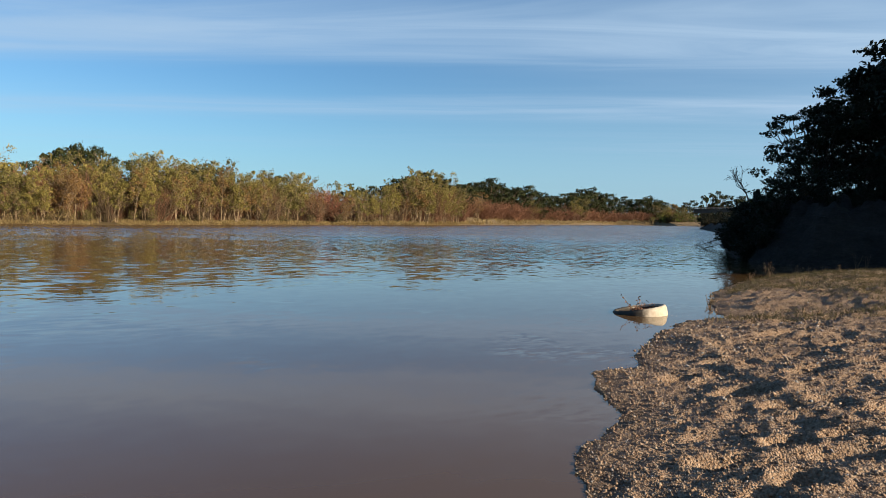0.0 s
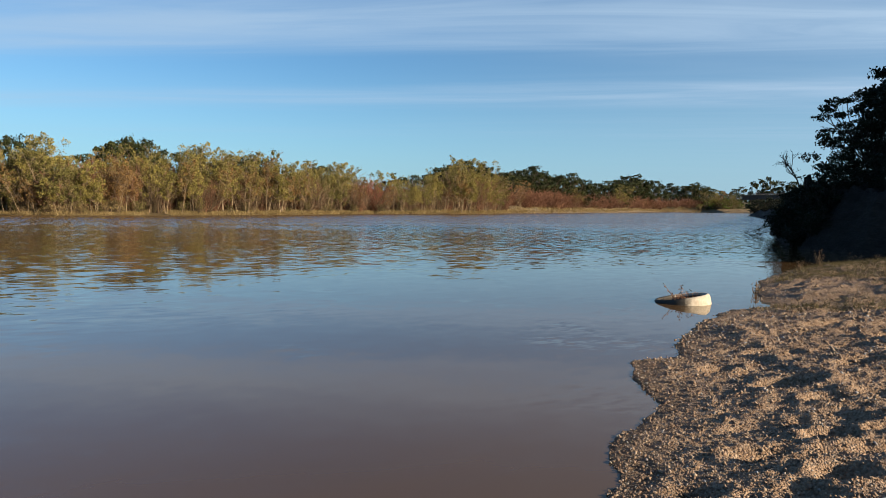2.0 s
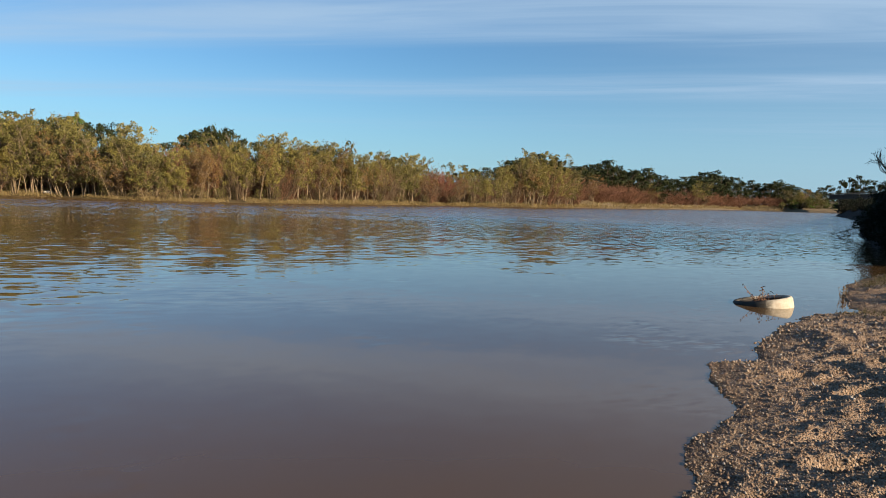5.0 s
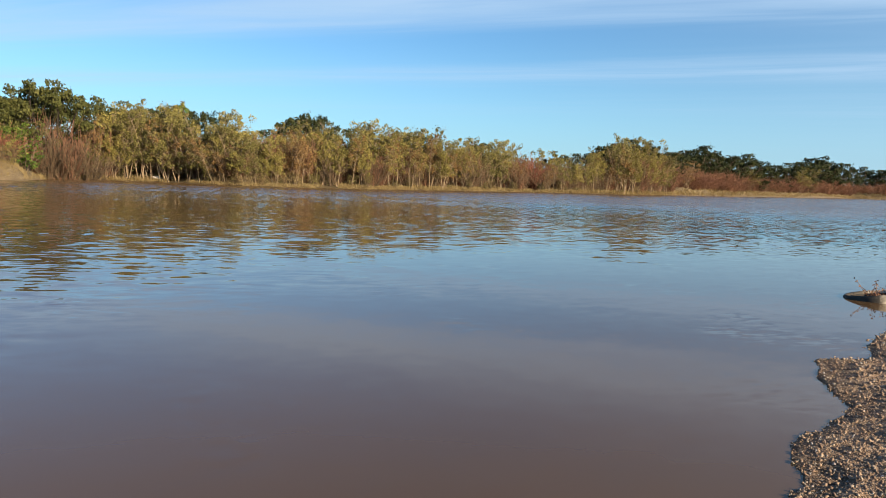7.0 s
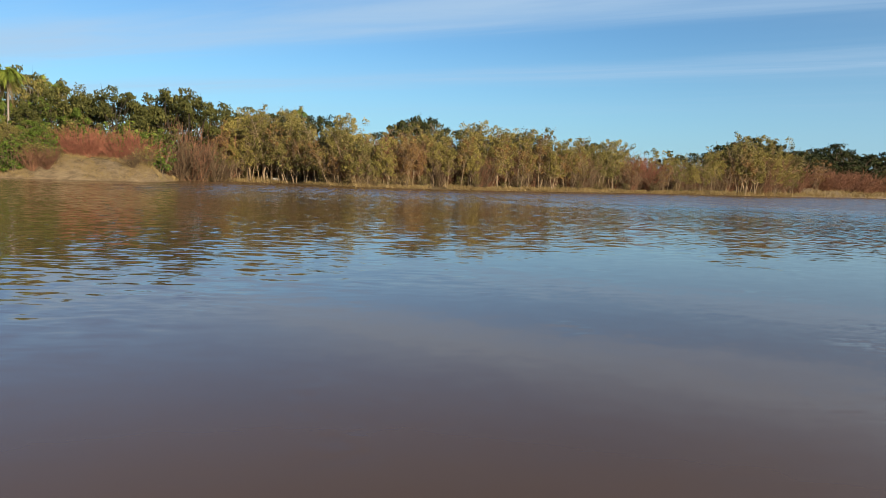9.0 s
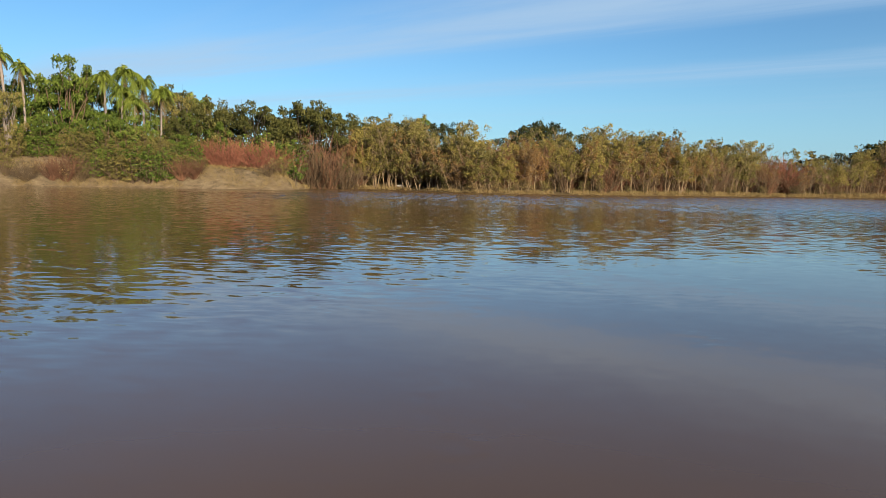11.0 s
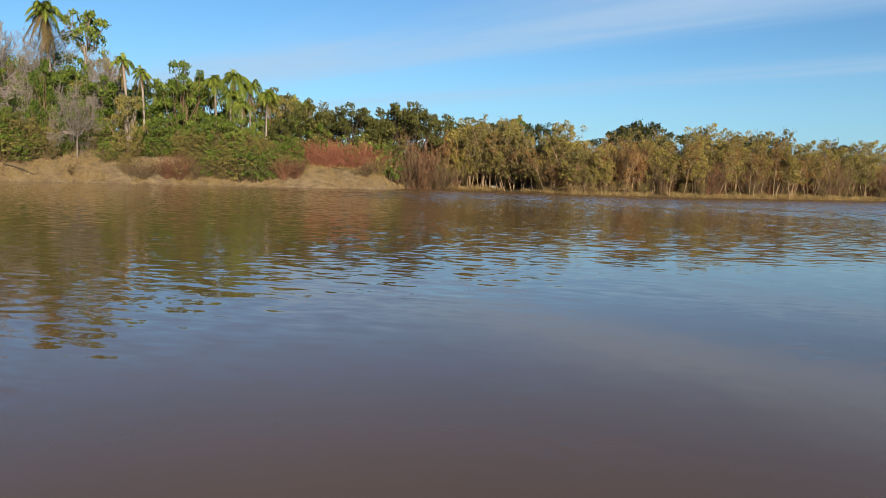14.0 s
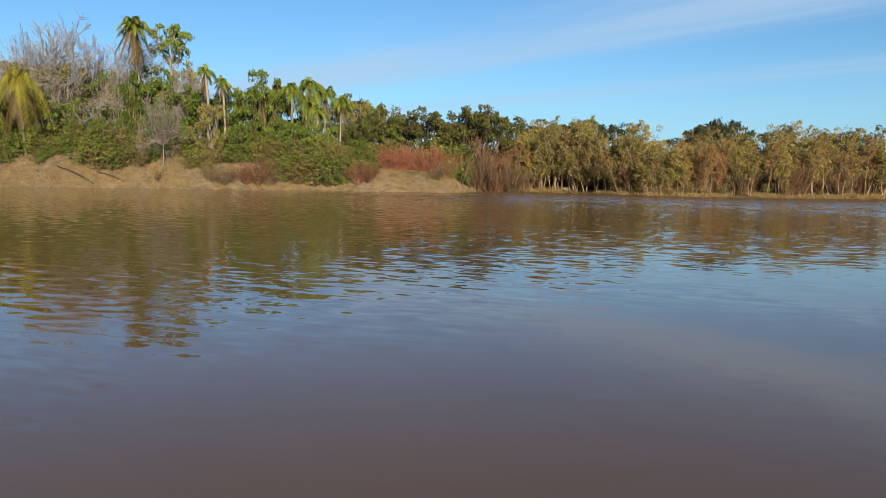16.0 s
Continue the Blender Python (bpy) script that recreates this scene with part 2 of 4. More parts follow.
    tilt = both(tilt, n.add("ShaderNodeCombineXYZ", {0: n.math("MULTIPLY", steep, 0.4), 1: n.math("MULTIPLY", steep, -0.92), 2: 0.0}).outputs[0])
    normal = n.add("ShaderNodeVectorMath", {0: both(tilt, n.add("ShaderNodeCombineXYZ", {0: 0.0, 1: 0.0, 2: 1.0}).outputs[0])}, operation="NORMALIZE").outputs[0]
    silt = n.ramp(n.noise(pos, 0.12, 4.0), [(0.3, (0.071, 0.044, 0.020)), (0.7, (0.092, 0.056, 0.025))])
    b = finish(n, silt, 0.03, None, 1.0, 1.0, 0.5)
    n.tree.links.new(normal, b.inputs["Normal"])
    b.inputs["IOR"].default_value = 1.333
    return m


GRAVEL = gravel_material()
SANDBANK = soil_material("dry_sand_bank", (0.059, 0.046, 0.029), (0.177, 0.139, 0.088), (0.302, 0.246, 0.158), 0.9, 0.6)
SOIL = soil_material("grassy_soil", (0.046, 0.036, 0.018), (0.083, 0.062, 0.031), (0.129, 0.097, 0.049), 0.6, 0.15)
# bluff clay carries its shade in the colour, far below the other soils
BLUFF = soil_material("shade_toned_clay", (0.014, 0.013, 0.011), (0.030, 0.026, 0.023), (0.050, 0.044, 0.037), 0.7, 0.3)
WATER = water_material()


def plain(name, a, b, scale=8.0, rough=0.75, bump=0.01):
    m, n = material(name)
    pos = n.add("ShaderNodeTexCoord").outputs["Object"]
    f = n.math("ADD", n.math("MULTIPLY", n.noise(pos, scale, 6.0, 0.6), 0.6), n.math("MULTIPLY", n.noise(pos, scale * 0.15, 3.0), 0.4))
    finish(n, n.ramp(f, [(0.35, a), (0.7, b)]), rough, n.noise(pos, scale * 3), 0.5, bump)
    return m


def stone_material():
    m, n = material("pebble")
    r = n.add("ShaderNodeNewGeometry").outputs["Random Per Island"]
    pos = n.add("ShaderNodeTexCoord").outputs["Object"]
    col = n.ramp(r, [(0.0, (0.135, 0.090, 0.062)), (0.35, (0.222, 0.152, 0.102)), (0.7, (0.295, 0.214, 0.146)), (0.95, (0.336, 0.277, 0.211)), (1.0, (0.315, 0.321, 0.320))])
    finish(n, n.mix(0.35, col, n.ramp(n.noise(pos, 60.0), [(0.3, 0.12), (0.7, 0.4)]), "OVERLAY"), 0.75, n.noise(pos, 160.0), 0.4, 0.004)
    return m


STONE = stone_material()
def side_blackened_paint():
    """Cream paint, turning black with a ragged edge towards one side."""
    m, n = material("weathered_cream_paint")
    pos = n.add("ShaderNodeTexCoord").outputs["Object"]
    side = n.add("ShaderNodeSeparateXYZ", {0: pos}).outputs[0]
    paint = n.ramp(n.math("ADD", n.math("MULTIPLY", n.noise(pos, 9.0, 6.0), 0.6), n.math("MULTIPLY", n.noise(pos, 2.0, 3.0), 0.4)), [(0.35, (0.260, 0.225, 0.170)), (0.65, (0.440, 0.400, 0.330))])
    black_share = n.add("ShaderNodeMapRange", {"Value": n.math("MULTIPLY_ADD", n.noise(pos, 7.0, 5.0, 0.65), 0.75, side), 1: 0.22, 2: 0.5, 3: 0.94, 4: 0.0}).outputs[0]
    finish(n, n.mix(black_share, paint, (0.018, 0.016, 0.014, 1.0)), 0.75, n.noise(pos, 30.0), 0.5, 0.01)
    return m


# the bridge's shaded side is put into this dark concrete colour
CONCRETE = plain("shade_dark_concrete", (0.040, 0.038, 0.034), (0.080, 0.076, 0.068), 2.0)
PAINTED_RUBBER = side_blackened_paint()
BLACK_RUBBER = plain("black_rubber", (0.015, 0.014, 0.013), (0.04, 0.036, 0.032), 9.0, 0.8)
WOOD_DRIFT = plain("driftwood", (0.07, 0.05, 0.035), (0.20, 0.15, 0.10), 5.0, 0.85)
WHITE_SCRAP = plain("white_scrap", (0.30, 0.27, 0.23), (0.62, 0.59, 0.54), 6.0, 0.6)


# ---------------- mesh helpers ----------------
def mesh_of(name, verts, faces, mat, smooth=False):
    """faces: one array of rows, or a list of such arrays (rows of 3 or 4)."""
    verts = np.asarray(verts, dtype=np.float32).reshape(-1, 3)
    arrays = faces if isinstance(faces, list) else [faces]
    arrays = [np.asarray(a, dtype=np.int32) for a in arrays if len(a)]
    me = bpy.data.meshes.new(name)
    me.vertices.add(len(verts))
    me.vertices.foreach_set("co", verts.ravel())
    counts = np.concatenate([np.full(len(a), a.shape[1], dtype=np.int32) for a in arrays])
    loops = np.concatenate([a.ravel() for a in arrays])
    me.loops.add(len(loops))
    me.loops.foreach_set("vertex_index", loops)
    me.polygons.add(len(counts))
    me.polygons.foreach_set("loop_start", np.concatenate([[0], np.cumsum(counts)[:-1]]).astype(np.int32))
    me.polygons.foreach_set("use_smooth", np.full(len(counts), smooth, dtype=bool))
    for mm in (mat if isinstance(mat, (list, tuple)) else [mat]):
        me.materials.append(mm)
    me.update(calc_edges=True)
    return me


def part(name, me, parent, label=""):
    ob = new(name, me)
    ob.parent = parent
    if label:
        tagged(ob, label)
    return ob


def from_bm(name, bm, mat, smooth=False):
    me = bpy.data.meshes.new(name)
    bm.normal_update()
    bm.to_mesh(me)
    bm.free()
    for p in me.polygons:
        p.use_smooth = smooth
    me.materials.append(mat)
    return me


def box_into(bm, size, at=(0, 0, 0), turn=(0, 0, 0), bevel=0.0):
    made = bmesh.ops.create_cube(bm, size=1.0, matrix=pose(*at, *turn) @ Matrix.Diagonal((*size, 1)))
    if bevel:
        edges = list({e for v in made["verts"] for e in v.link_edges})
        bmesh.ops.bevel(bm, geom=edges, offset=bevel, segments=2, affect="EDGES")


class Tubes:
    """Gathers tapered limbs into one mesh."""

    def __init__(self):
        self.v, self.f, self.count = [], [], 0

    def add(self, pts, radii, sides=5):
        pts = np.asarray(pts, dtype=float)
        k = len(pts)
        d = np.gradient(pts, axis=0)
        d /= np.linalg.norm(d, axis=1)[:, None] + 1e-9
        ref = np.where(np.abs(d[:, 2:3]) > 0.9, np.array([[1.0, 0, 0]]), np.array([[0, 0, 1.0]]))
        a = np.cross(d, ref)
        a /= np.linalg.norm(a, axis=1)[:, None] + 1e-9
        b = np.cross(d, a)
        ang = np.arange(sides) * 2 * np.pi / sides
        ring = pts[:, None] + np.asarray(radii)[:, None, None] * (np.cos(ang)[None, :, None] * a[:, None] + np.sin(ang)[None, :, None] * b[:, None])
        self.v.append(ring.reshape(-1, 3))
        i = np.arange(k - 1)[:, None] * sides
        j = np.arange(sides)[None]
        jn = (j + 1) % sides
        q = np.stack([i + j, i + jn, i + sides + jn, i + sides + j], -1).reshape(-1, 4) + self.count
        self.f.append(q)
        self.count += k * sides

    def mesh(self, name, mat):
        return mesh_of(name, np.concatenate(self.v), np.concatenate(self.f), mat, True)


def leaf_cards(rng, pts, length, width, droop=0.0, up=0.3):
    """A small folded leaf (two triangles) at each point, turned at random; droop bends them down."""
    n = len(pts)
    d = rng.normal(size=(n, 3))
    d[:, 2] += up - droop * 2
    d /= np.linalg.norm(d, axis=1)[:, None]
    s = np.cross(d, rng.normal(size=(n, 3)))
    s /= np.linalg.norm(s, axis=1)[:, None] + 1e-9
    nrm = np.cross(d, s)
    ln = (length * rng.uniform(0.6, 1.3, n))[:, None]
    wd = (width * rng.uniform(0.6, 1.3, n))[:, None]
    base = pts - d * ln * 0.5
    tip = pts + d * ln * 0.5
    l = pts + s * wd * 0.5 + nrm * wd * 0.15
    r = pts - s * wd * 0.5 + nrm * wd * 0.15
    v = np.stack([base, r, tip, l], 1).reshape(-1, 3)
    i = np.arange(n)[:, None] * 4
    return v, np.concatenate([i + np.array([[0, 1, 2]]), i + np.array([[0, 2, 3]])])


def leaf_pads(rng, centres, radii, n, length, width, flat=0.7, low=0.3, jitter=0.55):
    """Leaves on the outside of clumps: each faces away from its clump's middle, most of them on its upper side."""
    pick = rng.integers(0, len(centres), n)
    d = rng.normal(size=(n, 3))
    d[:, 2] = np.where(rng.uniform(size=n) < low, d[:, 2], np.abs(d[:, 2]))
    d /= np.linalg.norm(d, axis=1)[:, None]
    ripple = 0.82 + 0.30 * np.sin(d[:, 0] * 6 + pick) * np.cos(d[:, 1] * 5 + pick * 1.7)
    r = radii[pick] * ripple * rng.uniform(0.25, 1.0, n) ** 0.35
    pts = centres[pick] + d * r[:, None] * np.array([1.0, 1.0, flat])
    face = d + rng.normal(size=(n, 3)) * jitter
    face /= np.linalg.norm(face, axis=1)[:, None]
    along = np.cross(face, rng.normal(size=(n, 3)))
    along[:, 2] -= 0.25
    along /= np.linalg.norm(along, axis=1)[:, None] + 1e-9
    side = np.cross(along, face)
    ln = (length * rng.uniform(0.55, 1.35, n))[:, None] * 0.5
    wd = (width * rng.uniform(0.55, 1.35, n))[:, None] * 0.5
    v = np.stack([pts - along * ln, pts - side * wd - face * wd * 0.25, pts + along * ln, pts + side * wd - face * wd * 0.25], 1).reshape(-1, 3)
    k = np.arange(n)[:, None] * 4
    return v, np.concatenate([k + np.array([[0, 1, 2]]), k + np.array([[0, 2, 3]])])


def bent(rng, a, b, k=4, wob=0.08):
    """A limb's line from a to b with a slight bend."""
    a, b = np.asarray(a, float), np.asarray(b, float)
    t = np.linspace(0, 1, k)[:, None]
    ln = np.linalg.norm(b - a)
    mid = rng.normal(size=3) * wob * ln
    return a + (b - a) * t + mid * (4 * t * (1 - t)) * 0.5


def to_unit(root, unit=10.0, q=99.6):
    """Scales a plant's meshes so that its top lies at `unit`."""
    z = np.concatenate([np.array([v.co.z for v in c.data.vertices]) for c in root.children])
    k = unit / float(np.percentile(z, q))
    for c in root.children:
        c.data.transform(Matrix.Diagonal((k, k, k, 1)))
    return root


def thing(name, label, category, group="", kind=""):
    return tagged(new(name), label, category, group, kind)


# ---------------- kinds of plants: each is built once at a height of about ten metres ----------------
def willow(seed, leaf, bark, n_leaf, label, stems=1, bare_top=0.0):
    rng = np.random.default_rng(seed)
    root = thing("willow_tree", label, "tree", "willows on the far bank")
    t = Tubes()
    tips, pads, radii = [], [], []
    for s in range(stems):
        off = rng.normal(size=2) * (0.35 if stems > 1 else 0.0)
        lean = rng.normal(size=2) * (0.55 if stems == 1 else 0.95) + off * 2.0
        top = 9.4 if s == 0 else rng.uniform(6.2, 8.8)
        line = bent(rng, (off[0], off[1], -0.3), (off[0] + lean[0], off[1] + lean[1], top), 9, 0.07)
        t.add(line, np.linspace(0.095, 0.018, 9), 5)
        for k in range(int(24 / stems ** 0.6)):
            f = 0.28 + 0.68 * rng.uniform() ** 0.85
            i = f * 8
            p = line[int(i)] * (1 - i % 1) + line[min(int(i) + 1, 8)] * (i % 1)
            ang = rng.uniform(0, 2 * np.pi)
            ln = rng.uniform(1.5, 3.4) * (1.1 - 0.5 * f * f) * (0.75 if f < 0.35 else 1.0)
            q = p + np.array([np.cos(ang) * ln * 0.62, np.sin(ang) * ln * 0.62, ln * rng.uniform(0.35, 0.95)])
            br = bent(rng, p, q, 4, 0.14)
            t.add(br, np.linspace(0.055, 0.014, 4) * (1.2 - f * 0.6), 3)
            for w in range(4):
                a = br[rng.integers(1, 4)]
                e = a + rng.normal(size=3) * np.array([0.6, 0.6, 0.45]) + np.array([0, 0, 0.45])
                t.add(np.array([a, e]), [0.018, 0.008], 3)
                if rng.uniform() < 0.62 and not (e[2] > 6.6 and rng.uniform() < bare_top):
                    pads.append(e)
                    radii.append(rng.uniform(0.35, 0.80))
    part("trunk", t.mesh("willow_trunk", bark), root, "slender pale trunk with rising limbs")
    v, fc = leaf_pads(rng, np.array(pads), np.array(radii), n_leaf, 0.33, 0.17, 1.1, 0.6, 0.8)
    part("crown", mesh_of("willow_crown", v, fc, leaf), root, "thin crown of small leaves")
    return to_unit(root)


def broad_tree(seed, leaf, bark, n_leaf, label, group, spread=4.4, low=0.28, size=0.34, name="broadleaf_tree", clumps=46, flat=0.8, category="tree", tight=0.25, bole=0.19):
    """Trunk, forking limbs and leaves gathered in layered clumps with dark gaps between."""
    rng = np.random.default_rng(seed)
    root = thing(name, label, category, group)
    t = Tubes()
    fork = 10 * low + 0.8
    t.add(bent(rng, (0, 0, -0.4), (rng.normal() * 0.3, rng.normal() * 0.3, fork), 5, 0.05), np.linspace(bole, bole * 0.66, 5), 7)
    centres, radii = [], []
    for k in range(clumps):
        ang = k * 2.399963 + rng.normal() * 0.35
        r = spread * math.sqrt((k + 0.5) / clumps) * rng.uniform(0.75, 1.12)
        dome = math.sqrt(max(0.0, 1 - (r / (spread * 1.22)) ** 2.6))
        z = 10 * low + (10 - 10 * low - 0.9) * dome * (rng.uniform(0.78, 1.0) if k % 3 == 0 else rng.uniform(0.05, 0.85))
        c = np.array([np.cos(ang) * r, np.sin(ang) * r, z])
        centres.append(c)
        radii.append(rng.uniform(0.65, 1.35) * spread * tight)
        if k % 3 == 0:
            start = np.array([0, 0, fork * rng.uniform(0.75, 1.0)])
            br = bent(rng, start, c, 5, 0.14)
            t.add(br, np.linspace(bole * 0.42, 0.025, 5), 4)
            t.add(np.array([br[3], c + rng.normal(size=3) * radii[-1] * 0.55]), [0.03, 0.01], 3)
    part("trunk", t.mesh("tree_trunk", bark), root)
    v, fc = leaf_pads(rng, np.array(centres), np.array(radii), n_leaf, size, size * 0.6, flat, 0.6, 0.7)
    part("crown", mesh_of("tree_crown", v, fc, leaf), root)
    return to_unit(root)


def shrub(seed, leaf, bark, n_leaf, label, group="shrubs along the river bank", size=0.62):
    """Low bush, about ten units wide and high, to be scaled down."""
    rng = np.random.default_rng(seed)
    root = thing("shrub", label, "shrub", group)
    t = Tubes()
    ends = []
    for k in range(26):
        ang, out = rng.uniform(0, 2 * np.pi), rng.uniform(0.5, 4.8)
        e = np.array([np.cos(ang) * out, np.sin(ang) * out, rng.uniform(3.6, 9.6) * (1 - 0.07 * out)])
        line = bent(rng, (np.cos(ang) * 0.4, np.sin(ang) * 0.4, -0.4), e, 5, 0.14)
        t.add(line[::2], np.linspace(0.14, 0.03, 3), 3)
        for w in range(3):
            a = line[rng.integers(1, 5)]
            q = a + rng.normal(size=3) * 0.9 + np.array([0, 0, 0.5])
            t.add(np.array([a, q]), [0.06, 0.02], 3)
            ends.append(q)
        ends.append(e)
    ends = np.array(ends)
    ends[:, 2] = np.maximum(ends[:, 2], 0.7)
    tagged(part("stem_fan", t.mesh("shrub_stem_fan", bark), root), kind="stuff")
    v, fc = leaf_pads(rng, ends, rng.uniform(0.55, 1.35, len(ends)), n_leaf, size, size * 0.58, 0.75, 0.4, 0.7)
    v[:, 2] = np.abs(v[:, 2])
    part("foliage", mesh_of("shrub_foliage", v, fc, leaf), root)
    return to_unit(root)


def twig_bush(seed, mat, label, group="bare bushes on the far bank", stems=46, wide=0.5):
    """Leafless bush: a domed fan of thin rising stems that fork and fork again, ten units high."""
    rng = np.random.default_rng(seed)
    root = thing("bare_bush", label, "bush", group)
    t, fine = Tubes(), Tubes()
    for k in range(stems):
        ang = rng.uniform(0, 2 * np.pi)
        lean = wide * 1.5 * rng.uniform() ** 0.8
        ln = rng.uniform(6.5, 10.0)
        e = np.array([np.cos(ang) * np.sin(lean) * ln, np.sin(ang) * np.sin(lean) * ln, ln * np.cos(lean)])
        s = np.array([np.cos(ang) * rng.uniform(0, 0.8), np.sin(ang) * rng.uniform(0, 0.8), -0.4])
        line = bent(rng, s, e, 5, 0.10)
        t.add(line, np.linspace(0.085, 0.03, 5), 3)
        for w in range(8):
            f = rng.uniform(1.0, 3.9)
            a = line[int(f)] * (1 - f % 1) + line[int(f) + 1] * (f % 1)
            q = a + (e - s) / ln * rng.uniform(0.8, 2.2) + rng.normal(size=3) * 0.75
            fine.add(np.array([a, q]), [0.045, 0.016], 3)
    tagged(part("stem_fan", t.mesh("bush_stem_fan", mat), root), kind="stuff")
    tagged(part("twig_crown", fine.mesh("bush_twig_crown", mat), root), kind="stuff")
    return to_unit(root)


def bare_tree(seed, mat, label, depth=5, name="leafless_tree", group="leafless trees on the far bank", spread=0.62, trunk_share=0.30, thick=0.24, up=0.25, fine=0.019, lean=(0.03, 0.02), first=3):
    rng = np.random.default_rng(seed)
    root = thing(name, label, "tree", group)
    trunk, limbs = Tubes(), Tubes()

    def limb(p, d, ln, r, lev):
        q = p + d * ln
        k = 4 if lev < 3 else 2
        line = bent(rng, p, q, k, 0.10)
        (trunk if lev == 0 else limbs).add(line, np.linspace(r, r * 0.62, k), 6 if lev == 0 else 3)
        if lev >= depth:
            return
        for k in range((first if lev == 0 else 3) if lev < 5 else 2):
            dd = d * (0.95 if first > 3 else 1.0) + rng.normal(size=3) * spread + np.array([0, 0, up])
            if lev == 0 and first > 3:
                dd = np.array([math.cos(k * 2.4) * 0.9, math.sin(k * 2.4) * 0.9, rng.uniform(0.15, 0.7)])
            dd /= np.linalg.norm(dd)
            at = q if k < 2 or lev == 0 else (p + q) / 2
            limb(at, dd, ln * rng.uniform(0.62, 0.86), max(r * 0.56, fine), lev + 1)
    limb(np.array([0, 0, -0.4]), np.array([*lean, 1.0]), 10 * trunk_share, thick, 0)
    part("trunk", trunk.mesh("bare_trunk", mat), root)
    part("branchwork", limbs.mesh("bare_branchwork", mat), root)
    return to_unit(root)


def palm(seed, leaf, label, height=10.0, fronds=22, dead=8, frond_len=3.0, sag_by=0.80):
    rng = np.random.default_rng(seed)
    root = thing("queen_palm", label, "palm tree", "palms on the far bank")
    t = Tubes()
    lean = rng.normal(size=2) * 0.25
    line = bent(rng, (0, 0, -0.4), (lean[0], lean[1], height - 1.6), 8, 0.02)
    t.add(line, np.array([0.17, 0.13, 0.12, 0.115, 0.11, 0.11, 0.12, 0.10]), 7)
    part("trunk", t.mesh("palm_trunk", BARK_GREY), root, "grey ringed palm trunk")
    top = line[-1]

    def crown(count, low, mat, nm, lab, drop):
        for k in range(count):
            vs, fs, n0 = [], [], 0
            ang = k * 2.399963 + rng.normal() * 0.2
            rise = rng.uniform(*low)
            out = np.array([np.cos(ang), np.sin(ang), 0.0])
            ln = frond_len * rng.uniform(0.6, 1.15)
            s = np.linspace(0, 1, 22)[:, None]
            sag = drop * rng.uniform(0.8, 1.2)
            rach = top + out * (ln * np.cos(rise) * s * (1 - 0.25 * s)) + np.array([0, 0, 1.0]) * (ln * (np.sin(rise) * s - sag * s ** 2))
            tan = np.gradient(rach, axis=0)
            tan /= np.linalg.norm(tan, axis=1)[:, None]
            side = np.cross(tan, np.array([0, 0, 1.0]))
            side /= np.linalg.norm(side, axis=1)[:, None] + 1e-6
            for sg in (-1, 1):
                for rep in range(2):
                    ll = ln * 0.30 * np.sin(np.pi * (0.12 + 0.86 * s)) * rng.uniform(0.7, 1.2, (22, 1))
                    p = rach + tan * 0.04 * rep * ln
                    q = p + side * sg * ll * 0.5 + tan * ll * 0.45 + np.array([0, 0, 1.0]) * (rng.normal(size=(22, 1)) * 0.2 - 0.5) * ll
                    w = tan * 0.042
                    v = np.stack([p - w, p + w, q], 1).reshape(-1, 3)
                    vs.append(v)
                    fs.append(np.arange(66).reshape(-1, 3) + n0)
                    n0 += 66
            # the rib itself
            w = np.array([0, 0, 0.03])
            vs.append(np.stack([rach - w, rach + w], 1).reshape(-1, 3))
            i = np.arange(21)[:, None] * 2
            fs.append(np.concatenate([i + np.array([[0, 1, 3]]), i + np.array([[0, 3, 2]])]) + n0)
            n0 += 44
            part(nm, mesh_of("palm_" + nm, np.concatenate(vs), np.concatenate(fs), mat), root, lab)
    crown(fronds, (0.0, 1.45), leaf, "frond", "", sag_by)
    if dead:
        crown(dead, (-1.5, -0.6), LEAF_DEAD, "dead_frond", "hanging dry tan frond", 0.35)
    return to_unit(root)


# ---------------- the lie of the land ----------------
def lattice(ix, iy, seed):
    h = (ix * 374761393 + iy * 668265263 + seed * 1442695041) & 0xFFFFFFFF
    h = ((h ^ (h >> 13)) * 1274126177) & 0xFFFFFFFF
    return ((h ^ (h >> 16)) & 0xFFFF) / 65535.0


def vnoise(x, y, seed=0):
    ix, iy = np.floor(x).astype(np.int64), np.floor(y).astype(np.int64)
    fx, fy = x - ix, y - iy
    fx, fy = fx * fx * (3 - 2 * fx), fy * fy * (3 - 2 * fy)
    a, b = lattice(ix, iy, seed), lattice(ix + 1, iy, seed)
    c, d = lattice(ix, iy + 1, seed), lattice(ix + 1, iy + 1, seed)
    return (a * (1 - fx) + b * fx) * (1 - fy) + (c * (1 - fx) + d * fx) * fy


def fbm(x, y, seed=0, octaves=4):
    out, amp = 0.0, 0.5
    for o in range(octaves):
        out = out + amp * (vnoise(x, y, seed + o * 17) - 0.5)
        x, y, amp = x * 2.03 + 3.1, y * 2.03 + 1.7, amp * 0.5
    return out


# the river's outline: x, y, height of the bank there, width of its slope
NEAR_SHORE = [(-150, -220, 2, 12), (-60, -90, 2, 12), (-25, -32, 1.0, 8), (-8, -7, 0.5, 6), (-2.2, -0.4, 0.42, 4), (-0.3, 1.7, 0.42, 4), (0.7, 3.6, 0.42, 4),
              (1.05, 4.6, 0.42, 4), (1.2, 5.4, 0.42, 4), (1.75, 6.4, 0.42, 4), (1.9, 7.0, 0.42, 4), (1.85, 7.6, 0.42, 4), (2.05, 8.35, 0.42, 4), (2.65, 8.7, 0.42, 4),
